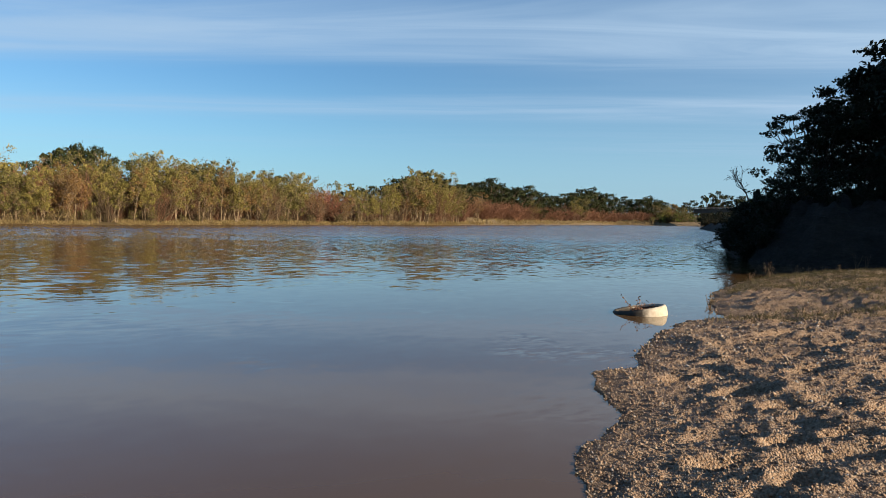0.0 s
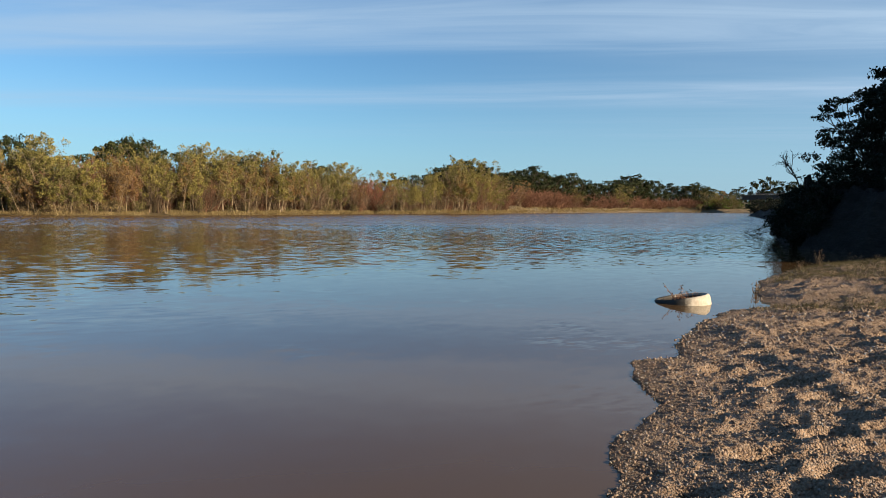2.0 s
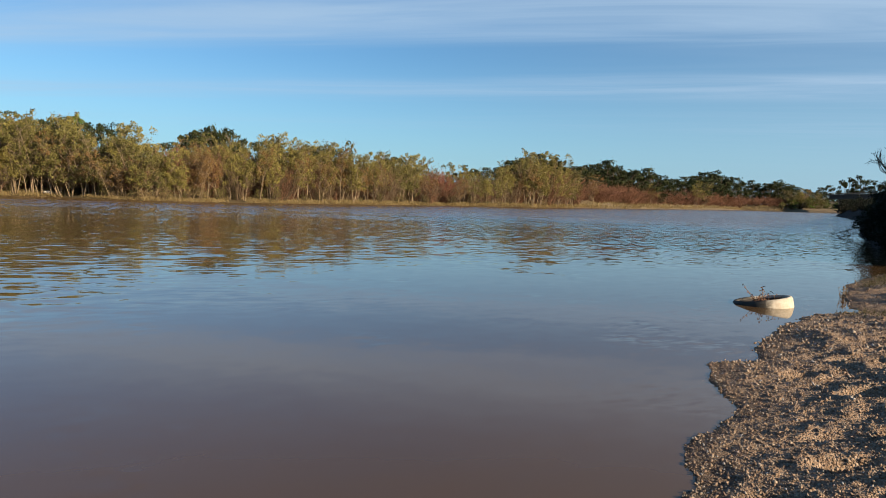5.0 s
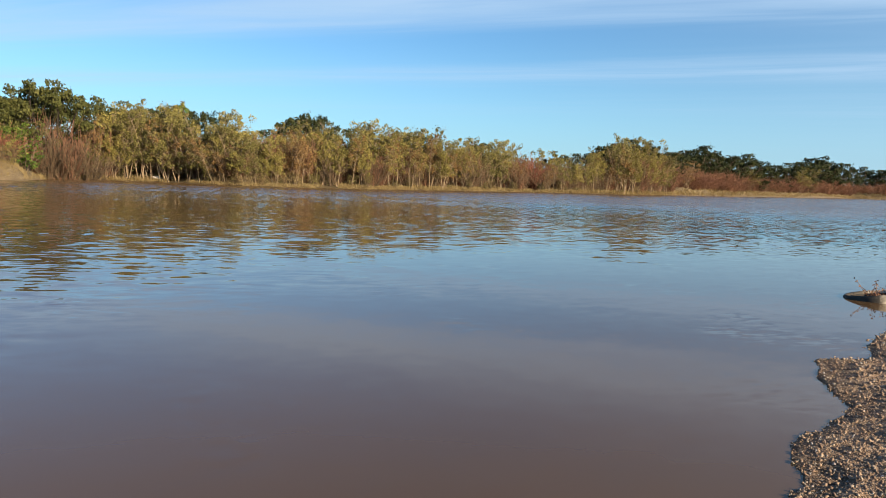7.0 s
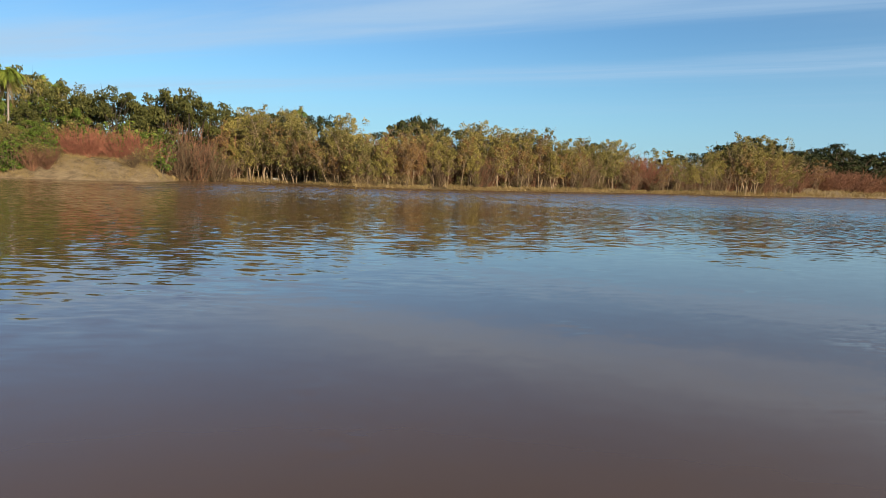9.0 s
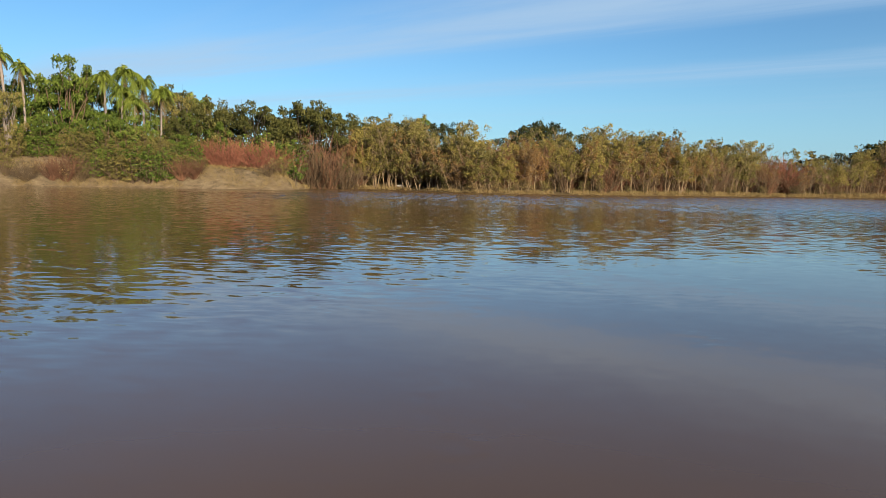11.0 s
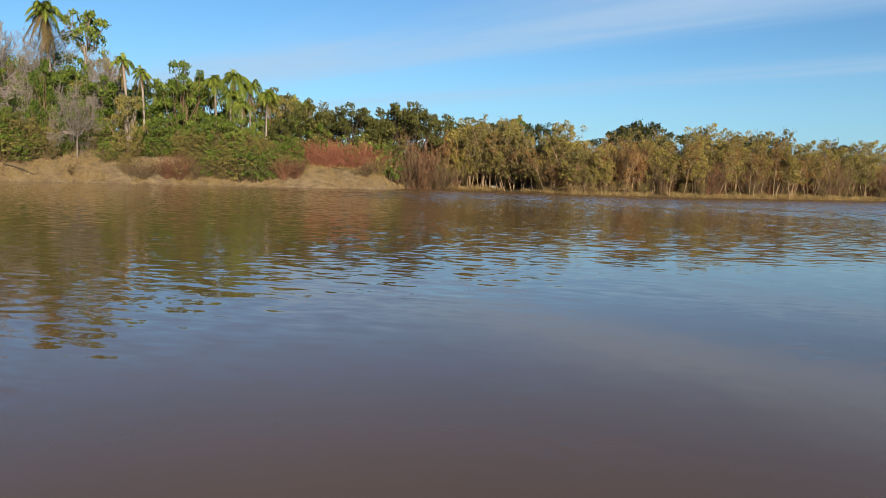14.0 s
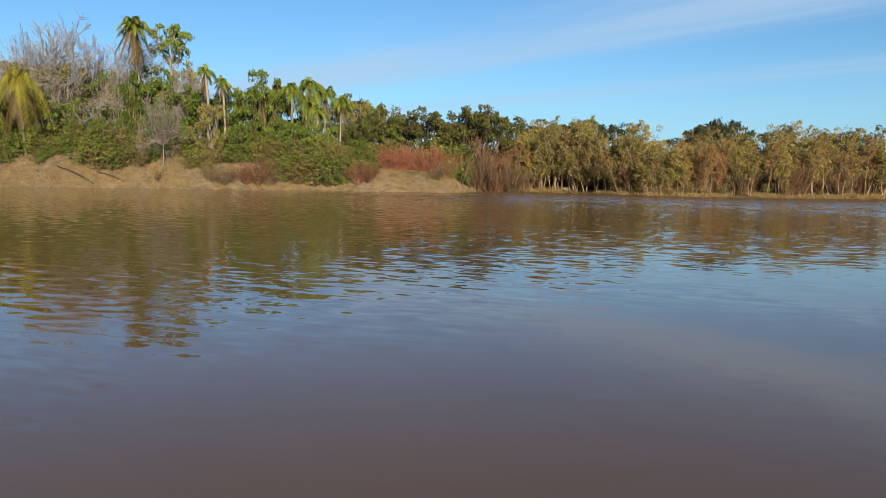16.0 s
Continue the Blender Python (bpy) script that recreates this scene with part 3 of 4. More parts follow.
              (2.95, 9.8, 0.42, 4), (3.8, 11.4, 0.42, 4), (4.8, 12.8, 0.42, 4), (5.8, 13.4, 0.42, 4), (6.1, 14.9, 0.42, 3.6), (7.4, 18.0, 0.42, 3.4), (10.4, 22.6, 0.4, 3),
              (14, 25.2, 0.45, 3), (19, 26.4, 0.6, 3), (23, 27.0, 1.2, 2), (20, 28.6, 2.5, 2.2), (16.4, 30.0, 2.6, 2.2), (15.4, 33.5, 2.6, 2.4), (18.4, 42.5, 2.8, 2.5), (22.6, 53, 3, 3),
              (34, 80, 3, 4), (59, 142, 3, 5), (97, 250, 3, 8), (150, 300, 4, 8), (300, 420, 5, 14), (600, 600, 5, 20)]
FAR_SHORE = [(560, 700, 4, 20), (230, 500, 4, 16), (160, 462, 3.5, 16), (120, 436, 3.4, 16), (61, 314, 2.8, 13), (29, 240, 2.2, 11), (14, 212, 1.8, 9), (0, 180, 1.0, 8), (-18, 150, 0.55, 6), (-31, 124, 0.5, 5),
             (-39, 104, 0.5, 5), (-52.5, 88.5, 0.5, 5), (-60, 89.5, 0.6, 5), (-69, 92, 0.8, 4), (-76, 88, 0.7, 4), (-79, 83, 0.8, 3), (-72.5, 72, 2.0, 2.4), (-68.3, 67.6, 2.2, 2.6), (-69.5, 65.6, 2.3, 2.6), (-74.6, 60.4, 2.7, 3.4),
             (-79, 55.5, 2.5, 4), (-83, 50, 2.7, 6), (-87, 43, 3.7, 8), (-92, 33.5, 4.6, 9), (-98, 20, 5.0, 9), (-108, -8, 5.0, 9), (-140, -80, 5, 10), (-230, -230, 5, 12)]
RIVER = np.array(NEAR_SHORE + FAR_SHORE, dtype=float)


def shore(x, y):
    """Distance to the river's edge (positive on land), with the bank's height and slope width at the nearest edge."""
    x, y = np.asarray(x, float), np.asarray(y, float)
    best = np.full(x.shape, 1e18)
    hh, ww = np.zeros(x.shape), np.zeros(x.shape)
    inside = np.zeros(x.shape, dtype=bool)
    n = len(RIVER)
    for i in range(n):
        ax, ay, ah, aw = RIVER[i]
        bx, by, bh, bw = RIVER[(i + 1) % n]
        dx, dy = bx - ax, by - ay
        t = np.clip(((x - ax) * dx + (y - ay) * dy) / (dx * dx + dy * dy), 0, 1)
        d2 = (x - ax - t * dx) ** 2 + (y - ay - t * dy) ** 2
        near = d2 < best
        best = np.where(near, d2, best)
        hh = np.where(near, ah + t * (bh - ah), hh)
        ww = np.where(near, aw + t * (bw - aw), ww)
        inside ^= ((ay > y) != (by > y)) & (x < dx * (y - ay) / (dy if dy else 1e-9) + ax)
    d = np.sqrt(best)
    return np.where(inside, -d, d), hh, ww


def on_beach(x, y):
    return (y < 27.3) & (x > -9) & (y > -12) & (x < 60)


# trodden hollows in the gravel: x, y, half length, half width, depth
HOLLOWS = [(2.15, 4.85, 0.22, 0.14, 0.10), (2.75, 5.15, 0.16, 0.10, 0.09), (3.1, 6.7, 0.24, 0.14, 0.09), (3.25, 6.15, 0.2, 0.12, 0.09), (1.5, 4.3, 0.16, 0.12, 0.07), (1.25, 4.75, 0.12, 0.2, 0.05), (3.25, 5.2, 0.18, 0.12, 0.09),
           (2.45, 4.4, 0.16, 0.12, 0.08), (4.2, 7.4, 0.24, 0.14, 0.09), (2.8, 7.6, 0.2, 0.12, 0.06), (3.7, 8.4, 0.26, 0.15, 0.08), (5.3, 10.1, 0.34, 0.16, 0.09), (5.5, 8.9, 0.3, 0.16, 0.09), (4.0, 5.8, 0.2, 0.12, 0.09)]


def ground_z(x, y):
    x, y = np.asarray(x, float), np.asarray(y, float)
    d, h, w = shore(x, y)
    r = np.hypot(x, y)
    beach = on_beach(x, y) & (h < 1.0)
    d = d + np.where(beach, 0.30 * fbm(x * 1.3, y * 1.3, 5, 4) + 0.14 * fbm(x * 5.5, y * 5.5, 15, 3), 1.6 * fbm(x * 0.16, y * 0.16, 9, 4) * np.clip(r / 60, 0, 1))
    s = np.clip(d / w, 0, 1)
    steep = h > 1.9
    prof = np.where(steep, 1 - (1 - s) ** 1.8, s ** 0.85)
    z = h * prof
    z = z + np.where(d > w, np.clip((d - w) * np.where(steep, 0.10, 0.02), 0, 5), 0)
    # lumps: rough banks far off, trodden gravel near by
    z = z + np.where(beach, 0, np.clip(d, 0, 3) / 3 * (0.6 * fbm(x * 0.22, y * 0.22, 3, 4) + 0.75 * fbm(x * 0.55, y * 0.55, 4, 3) + np.where((x < -60) & steep, 0.9, 0.35) * fbm(x * 1.7, y * 1.7, 6, 2)))
    clay = (x > 8) & (y > 27) & (x < 60) & steep
    z = z + np.where(clay, np.clip(d, 0, 1.5) * (1.3 * fbm(x * 0.8, y * 0.8, 41, 3) + 0.9 * fbm(x * 2.0, y * 2.0, 42, 3)), 0)
    tread = 0.12 * fbm(x * 0.9 + 4, y * 1.2, 21, 2) + 0.07 * fbm(x * 1.9, y * 2.6, 22, 3) + 0.095 * fbm(x * 4.5, y * 6.0, 23, 3) + 0.055 * fbm(x * 11.0, y * 13.0, 26, 2) + 0.02 * fbm(x * 26.0, y * 26.0, 28, 2)
    tread = tread + 0.13 * fbm(x * 0.7, y * 1.3, 27, 3) * np.clip((r - 9) / 5, 0, 1) + 0.14 * fbm(x * 2.6, y * 3.2, 29, 3) * np.clip((r - 12) / 5, 0, 1)
    pits = -0.06 * np.clip((vnoise(x * 1.9 + 7, y * 2.9 + 2, 31) - 0.66) * 6, 0, 1) * np.clip(1.5 - r / 22, 0, 1) * np.clip((d - 0.7) / 0.6, 0, 1)
    ridge = 0.05 * np.exp(-((x - 3.45 - 0.10 * (y - 6)) / 0.16) ** 2) * np.clip((y - 4.2) / 1, 0, 1) * np.clip((13 - y) / 3, 0, 1)
    for hx, hy, ha, hb, hd in HOLLOWS:
        q = ((x - hx) / ha) ** 2 + ((y - hy) / hb) ** 2
        pits = pits - 1.5 * hd * np.exp(-q ** 1.5) + 0.35 * hd * np.exp(-((np.sqrt(q) - 1.5) / 0.35) ** 2)
    z = np.where(beach, z + np.clip(d / 0.8, 0, 1) * (tread + pits + ridge) * np.clip((r - 2.2) / 2, 0.1, 1) + 0.02 * fbm(x * 9, y * 9, 24, 2), z)
    under = np.where(beach, -0.09, -0.35)
    return np.where(d < 0, np.maximum(under * -d, -3.0) - 0.02 + np.where(beach, 0.05 * fbm(x * 5, y * 5, 25, 2), 0), z)


def gz(x, y):
    return float(ground_z(np.array([float(x)]), np.array([float(y)]))[0])


def at(az, dist):
    """Plan place from the bearing (degrees to the left of straight ahead) and the distance."""
    return -dist * math.sin(radians(az)), dist * math.cos(radians(az))


def build_ground():
    az = np.concatenate([np.arange(-43, -6, 0.155), np.arange(-6, 42, 0.55), np.arange(42, 84, 0.26), np.arange(84, 317, 2.0)])
    rad = np.concatenate([[0.5, 1.0, 1.6, 2.3, 3.0, 3.6], 4.0 * 1.0056 ** np.arange(0, 344), 27.4 * 1.010 ** np.arange(0, 60), 49.8 * 1.029 ** np.arange(0, 20), 88 * 1.0065 ** np.arange(0, 50), 122 * 1.024 ** np.arange(0, 54), 440 * 1.22 ** np.arange(0, 12)])
    na, nr = len(az), len(rad)
    A, R = np.meshgrid(np.radians(az), rad)
    x, y = -R * np.sin(A), R * np.cos(A)
    z = np.concatenate([ground_z(x[i:i + 40].ravel(), y[i:i + 40].ravel()) for i in range(0, nr, 40)])
    v = np.concatenate([np.stack([x.ravel(), y.ravel(), z], 1), [[0, 0, gz(0, 0)]]])
    i = np.arange(nr - 1)[:, None] * na
    j = np.arange(na)[None]
    jn = (j + 1) % na
    q = np.stack([i + j, i + na + j, i + na + jn, i + jn], -1).reshape(-1, 4)
    fan = np.stack([np.full(na, nr * na), np.arange(na), (np.arange(na) + 1) % na], 1)
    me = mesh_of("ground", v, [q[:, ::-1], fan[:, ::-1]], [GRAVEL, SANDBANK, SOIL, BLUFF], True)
    c = v[q].mean(1)
    d, h, w = shore(c[:, 0], c[:, 1])
    beach = on_beach(c[:, 0], c[:, 1]) & (h < 1.0)
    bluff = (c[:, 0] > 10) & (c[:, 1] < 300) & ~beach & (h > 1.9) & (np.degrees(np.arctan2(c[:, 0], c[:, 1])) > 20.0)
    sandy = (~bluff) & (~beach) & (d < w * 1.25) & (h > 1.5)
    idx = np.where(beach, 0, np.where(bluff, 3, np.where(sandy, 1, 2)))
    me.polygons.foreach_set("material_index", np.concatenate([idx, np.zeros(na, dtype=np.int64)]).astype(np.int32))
    return tagged(new("ground", me), "gravel beach and overgrown sandy river banks", "ground", kind="structure")


build_ground()


def build_water():
    xs = np.array([-3500, -400, -120, -60, -20, 0, 20, 60, 120, 400, 3500.0])
    X, Y = np.meshgrid(xs, xs)
    v = np.stack([X.ravel(), Y.ravel(), np.zeros(X.size)], 1)
    n = len(xs)
    i, j = np.meshgrid(np.arange(n - 1), np.arange(n - 1))
    a = (j * n + i).ravel()
    return tagged(new("water", mesh_of("water", v, np.stack([a, a + 1, a + n + 1, a + n], 1), WATER, True)),
                  "wide muddy brown river with gentle ripples", "water", kind="structure")


build_water()


# ---------------- planting ----------------
def spot(az, dist, height, unit=10.0, turn=0.0, wide=1.0, sink=0.0):
    """The pose of a plant whose model is `unit` tall, so that it stands `height` tall on the ground."""
    x, y = at(az, dist)
    s = height / unit
    return pose(x, y, gz(x, y) - sink, 0, 0, turn) @ Matrix.Diagonal((s * wide, s * wide, s, 1))


def top_spot(az, dist, el, unit=10.0, turn=0.0, wide=1.0, share=1.0):
    """The same, with its top at the elevation el seen from where the camera stands; share widens small ones."""
    x, y = at(az, dist)
    z = gz(x, y)
    return spot(az, dist, max(1.0, EYE_H + dist * math.tan(radians(el)) - z) * share, unit, turn, wide)


def plant(protos, spots):
    """Each spot takes the next model; the models themselves stand at the first spots."""
    k = len(protos)
    for i, m in enumerate(spots):
        if i >= k:
            copy_thing(protos[i % k], m)
    for p, m in zip(protos, spots):
        p.matrix_basis = m


rnd = random.Random(11)
SKY_AZ = [-24, -22.7, -21, -20, -17.6, -16, -13.2, -10, -8, -4.9, -3, -1.5, 0.4, 3, 4.8, 8.4, 10, 12, 14, 15.7, 18, 20.9, 23.5, 25.6, 28.8, 31.6, 33.4, 36.6, 39.5, 42, 44.1, 47.3, 48.9, 51.2, 53, 54.3, 57.6, 59.5, 61, 62.9, 64.9, 66, 70, 74, 79, 90]
SKY_EL = [2.0, 2.4, 1.7, 1.5, 2.0, 2.0, 2.6, 2.3, 2.7, 3.2, 2.7, 3.3, 4.1, 3.1, 2.4, 2.9, 3.4, 3.5, 3.5, 4.2, 4.0, 4.65, 4.0, 4.6, 3.5, 4.7, 4.2, 5.1, 5.0, 5.3, 5.7, 4.8, 5.5, 5.2, 5.6, 6.4, 6.6, 6.4, 6.8, 6.6, 7.2, 7.6, 7.8, 7.5, 7.6, 8.0]
SHORE_AZ = [-24.7, -19.1, -15.5, -11, -7, -4, 0, 7, 14, 20.6, 30.7, 37, 41, 43.6, 45.3, 51, 57, 64, 70, 78.5, 90]
SHORE_D = [550, 489, 452, 320, 242, 213, 180, 151, 128, 111, 103, 115, 116, 115, 96, 96, 97, 97, 98, 100, 106]


def sky(az):
    return float(np.interp(az, SKY_AZ, SKY_EL))


def bank(az):
    return float(np.interp(az, SHORE_AZ, SHORE_D))


# willows along the low far bank
front, second = [], []
a = -2.4
while a < 41.5:
    el = sky(a)
    if not 7.2 < a < 8.6:
        front.append(top_spot(a + rnd.uniform(-0.3, 0.3), bank(a) + rnd.uniform(1.5, 5.0), el * rnd.uniform(0.58, 0.92) - 0.1, turn=rnd.uniform(0, 360), wide=rnd.uniform(0.9, 1.25)))
        second.append(top_spot(a + rnd.uniform(-0.5, 0.5), bank(a) + rnd.uniform(6, 14), el * rnd.uniform(0.70, 1.04), turn=rnd.uniform(0, 360), wide=rnd.uniform(0.9, 1.2)))
    a += 0.72 if a > 8 else 0.62
for az, el in [(0.4, 4.1), (0.9, 3.9), (15.7, 4.2), (16.3, 3.9), (20.9, 4.65), (21.5, 4.3), (18.6, 4.0), (10.2, 3.4), (12.4, 3.5), (13.5, 3.4), (31.4, 4.7), (24.3, 4.2), (36.6, 5.1), (35.6, 4.8), (38.2, 4.8)]:
    second.append(top_spot(az, bank(az) + 7, el, turn=rnd.uniform(0, 360)))
for az, f in [(-3.2, 0.8), (-4.3, 0.6), (-8.6, 0.6), (-11.8, 0.75), (-12.4, 0.7), (-18.3, 0.75), (-18.9, 0.85), (-19.4, 0.9), (-19.9, 0.85), (-20.3, 0.75), (-19.0, 0.6), (-19.8, 0.6)]:
    front.append(top_spot(az, bank(az) + 11, sky(az) * f, turn=rnd.uniform(0, 360), wide=1.6))
a = 27.0
while a < 42:
    front.append(top_spot(a + rnd.uniform(-0.2, 0.2), bank(a) + rnd.uniform(0.8, 2.0), sky(a) * rnd.uniform(0.34, 0.6), turn=rnd.uniform(0, 360), wide=rnd.uniform(1.0, 1.4)))
    a += 0.7
rnd.shuffle(front)
plant([willow(1, LEAF_WILLOW, BARK_PALE, 2300, "slender yellow-green willow on the low muddy bank", 2),
       willow(2, LEAF_OLIVE, BARK_PALE, 1900, "thin olive willow with pale trunk near water", 3, 0.3),
       willow(3, LEAF_RUST, BARK_PALE, 1300, "half-bare russet willow with pale slender trunks", 3, 0.5)], front)
plant([willow(4, LEAF_WILLOW, BARK_PALE, 2700, "tall willow with yellowing autumn leaves", 1),
       willow(5, LEAF_OLIVE, BARK_PALE, 1900, "tall thin willow with sparse olive top", 2, 0.55),
       willow(6, LEAF_WILLOW, BARK_PALE, 2600, "tall yellow-green willow with several rising stems", 3, 0.2)], second)

# leafless bushes between and before the willows
red, brown = [], []
for az, el, dd, w in [(51.6, 2.8, 7, 0.8), (50.7, 3.0, 6.5, 0.9), (49.7, 2.8, 7.5, 0.85), (48.9, 2.6, 9, 0.9), (47.6, 3.0, 6.5, 1.0), (46.6, 2.6, 8.5, 0.9), (52.4, 2.5, 9, 0.9), (51.2, 2.5, 5.5, 0.8), (50.1, 2.6, 5.5, 0.8), (48.2, 2.5, 5.5, 0.8), (47.0, 2.5, 6, 0.8), (53.3, 2.4, 9, 0.9), (30.0, 2.9, 8, 1.0), (29.0, 3.1, 9, 1.0), (27.9, 2.7, 8, 1.0), (28.6, 2.6, 7, 0.9), (7.9, 2.2, 7, 1.0), (8.6, 2.3, 9, 1.0)]:
    red.append(top_spot(az, bank(az) + dd, el, turn=rnd.uniform(0, 360), wide=w))
rust = []
a = -19.5
while a < -3:
    rust.append(top_spot(a, bank(a) + 16 + rnd.uniform(0, 8), np.interp(a, [-19.5, -16, -9, -3], [0.75, 0.9, 1.25, 1.6]) * rnd.uniform(0.85, 1.15), turn=rnd.uniform(0, 360), wide=rnd.uniform(1.3, 1.9)))
    a += 0.42
a = -3.0
while a < 42.0:
    rust.append(top_spot(a + rnd.uniform(-0.3, 0.3), bank(a) + rnd.uniform(11, 19), sky(a) * rnd.uniform(0.55, 0.76), turn=rnd.uniform(0, 360), wide=rnd.uniform(0.9, 1.3)))
    a += 0.55
a = -3.0
while a < 45.0:
    brown.append(top_spot(a + rnd.uniform(-0.3, 0.3), bank(a) + rnd.uniform(2, 12), sky(a) * rnd.uniform(0.40, 0.66), turn=rnd.uniform(0, 360), wide=rnd.uniform(0.8, 1.15)))
    a += 0.6
for az, el in [(52.9, 1.3), (47.3, 1.1), (61.5, 1.5), (60.7, 1.3), (62.4, 1.0), (64.0, 0.8), (53.8, 1.4)]:
    brown.append(top_spot(az, bank(az) + 0.8, el, turn=rnd.uniform(0, 360), wide=1.5))
for az, el, w in [(43.9, 2.3, 1.2), (42.8, 2.4, 1.2), (41.6, 2.2, 1.1), (44.9, 2.1, 1.1), (43.3, 1.7, 1.3)]:
    brown.append(top_spot(az, 113, el, turn=rnd.uniform(0, 360), wide=w))
plant([twig_bush(21, TWIG_RED, "leafless bush of reddish-brown spreading twigs", wide=0.72), twig_bush(22, TWIG_RED, "rounded leafless bush with rust-red stems", stems=52, wide=0.8)], red)
plant([twig_bush(25, TWIG_RUST, "rust-brown leafless bush in the bank thicket", "rusty thicket on the far bank", wide=0.62)], rust)
plant([twig_bush(23, TWIG_BROWN, "leafless brown bush among the willow trunks"), twig_bush(24, TWIG_TAN, "dry tan leafless bush beside the water", stems=40, wide=0.6)], brown)

# dark round-topped trees behind
dark = []
a = -20.5
while a < 3:
    dark.append(top_spot(a, bank(a) + rnd.uniform(28, 46), sky(a) * rnd.uniform(0.82, 1.0), turn=rnd.uniform(0, 360), wide=rnd.uniform(1.0, 1.35)))
    a += 0.55
for az, el, d, w in [(-4.9, 3.3, 262, 1.1), (-3.9, 2.9, 255, 1.1), (-8.0, 2.75, 290, 1.1), (-13.2, 2.65, 430, 1.2), (-12.3, 2.5, 420, 1.2), (-17.6, 2.05, 520, 1.2),
                     (25.8, 4.75, 135, 0.75), (25.0, 4.6, 138, 0.7), (27.0, 4.3, 136, 0.7), (29.2, 3.45, 150, 1.0), (33.2, 4.5, 138, 0.7), (4.2, 2.5, 210, 1.0), (6.0, 2.6, 200, 1.0), (12.0, 3.2, 180, 1.0), (17.5, 3.7, 160, 1.0), (22.5, 3.9, 150, 1.0),
                     (48.7, 5.65, 112, 0.8), (47.8, 4.9, 116, 0.8), (50.2, 5.0, 114, 0.8), (44.9, 5.7, 120, 0.85), (43.9, 5.85, 119, 0.9), (43.0, 5.4, 122, 0.8), (45.8, 5.0, 123, 0.9), (51.7, 5.8, 112, 0.75), (52.9, 5.0, 112, 0.8), (53.6, 4.4, 108, 0.8), (54.4, 6.5, 118, 0.7), (41.0, 5.0, 130, 0.9), (39.0, 4.8, 134, 0.9),
                     (36.0, 4.7, 138, 0.9), (47.0, 4.7, 116, 0.8), (-22.6, 2.45, 580, 0.8), (-21.9, 2.3, 575, 0.8), (-20.6, 1.75, 560, 1.0), (-23.6, 2.1, 590, 1.0), (-24.4, 2.1, 590, 1.0)]:
    dark.append(top_spot(az, d, el, turn=rnd.uniform(0, 360), wide=w))
far_dark = [m for m in dark if m.translation.length > 190]
dark = [m for m in dark if m.translation.length <= 190]
near_deep = [m for m in dark if math.degrees(math.atan2(-m.translation.x, m.translation.y)) > 38]
dark = [m for m in dark if math.degrees(math.atan2(-m.translation.x, m.translation.y)) <= 38]
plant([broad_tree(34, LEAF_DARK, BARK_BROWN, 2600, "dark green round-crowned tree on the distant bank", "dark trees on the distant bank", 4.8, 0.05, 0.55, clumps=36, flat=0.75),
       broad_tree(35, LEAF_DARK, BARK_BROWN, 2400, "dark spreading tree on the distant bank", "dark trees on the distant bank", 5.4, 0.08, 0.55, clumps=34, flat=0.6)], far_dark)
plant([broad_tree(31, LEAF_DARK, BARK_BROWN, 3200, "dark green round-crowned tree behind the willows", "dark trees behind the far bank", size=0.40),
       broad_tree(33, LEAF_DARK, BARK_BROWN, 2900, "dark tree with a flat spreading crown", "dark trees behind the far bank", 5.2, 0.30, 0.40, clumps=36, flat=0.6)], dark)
plant([broad_tree(32, LEAF_DEEP, BARK_DARK, 6400, "dense deep green tree with domed layered crown", "domed trees behind the red bushes", 4.4, 0.04, 0.34, clumps=60, flat=0.6, tight=0.21),
       broad_tree(36, LEAF_DEEP, BARK_DARK, 4800, "deep green broadleaf tree with ragged crown", "domed trees behind the red bushes", 4.0, 0.05, 0.36, clumps=44, flat=0.75)], near_deep)

# lush wood on the high left bank
lush = []
a = 51.5
while a < 83:
    for row, (dd, lo, hi) in enumerate([(8.5, 0.45, 0.68), (13, 0.62, 0.86), (19, 0.80, 1.0)]):
        lush.append(top_spot(a + rnd.uniform(-0.6, 0.6), bank(a) + dd + rnd.uniform(-1, 2.5), sky(a) * rnd.uniform(lo, hi), turn=rnd.uniform(0, 360), wide=rnd.uniform(0.75, 1.1)))
    a += 2.1
for az, el, d, w in [(57.0, 4.2, 101.5, 0.8), (58.5, 4.3, 101.5, 0.8), (65.0, 5.4, 103, 0.8), (62.2, 6.6, 113, 0.8), (60.0, 6.4, 113, 0.8), (66.4, 7.7, 118, 0.7), (68.9, 7.9, 119, 0.7), (70.1, 7.3, 107, 0.6), (70.9, 7.4, 118, 0.7), (72.2, 7.2, 117, 0.7), (68.0, 7.6, 117, 0.7), (74.6, 7.4, 116, 0.8), (76.8, 7.2, 118, 0.8), (63.6, 6.7, 112, 0.7)]:
    lush.append(top_spot(az, d, el, turn=rnd.uniform(0, 360), wide=w))
plant([broad_tree(41, LEAF_GREEN, BARK_BROWN, 5000, "bright green leafy tree on the high bank", "leafy trees on the high bank", 3.8, 0.02, 0.33, clumps=50),
       broad_tree(42, LEAF_GREEN, BARK_BROWN, 4800, "lush green tree with loose leafy clumps", "leafy trees on the high bank", 3.4, 0.03, 0.33, clumps=40, flat=0.95),
       broad_tree(43, LEAF_OLIVE, BARK_GREY, 2400, "thin olive-green tree with pale limbs", "leafy trees on the high bank", 3.3, 0.08, 0.34, clumps=40)], lush)
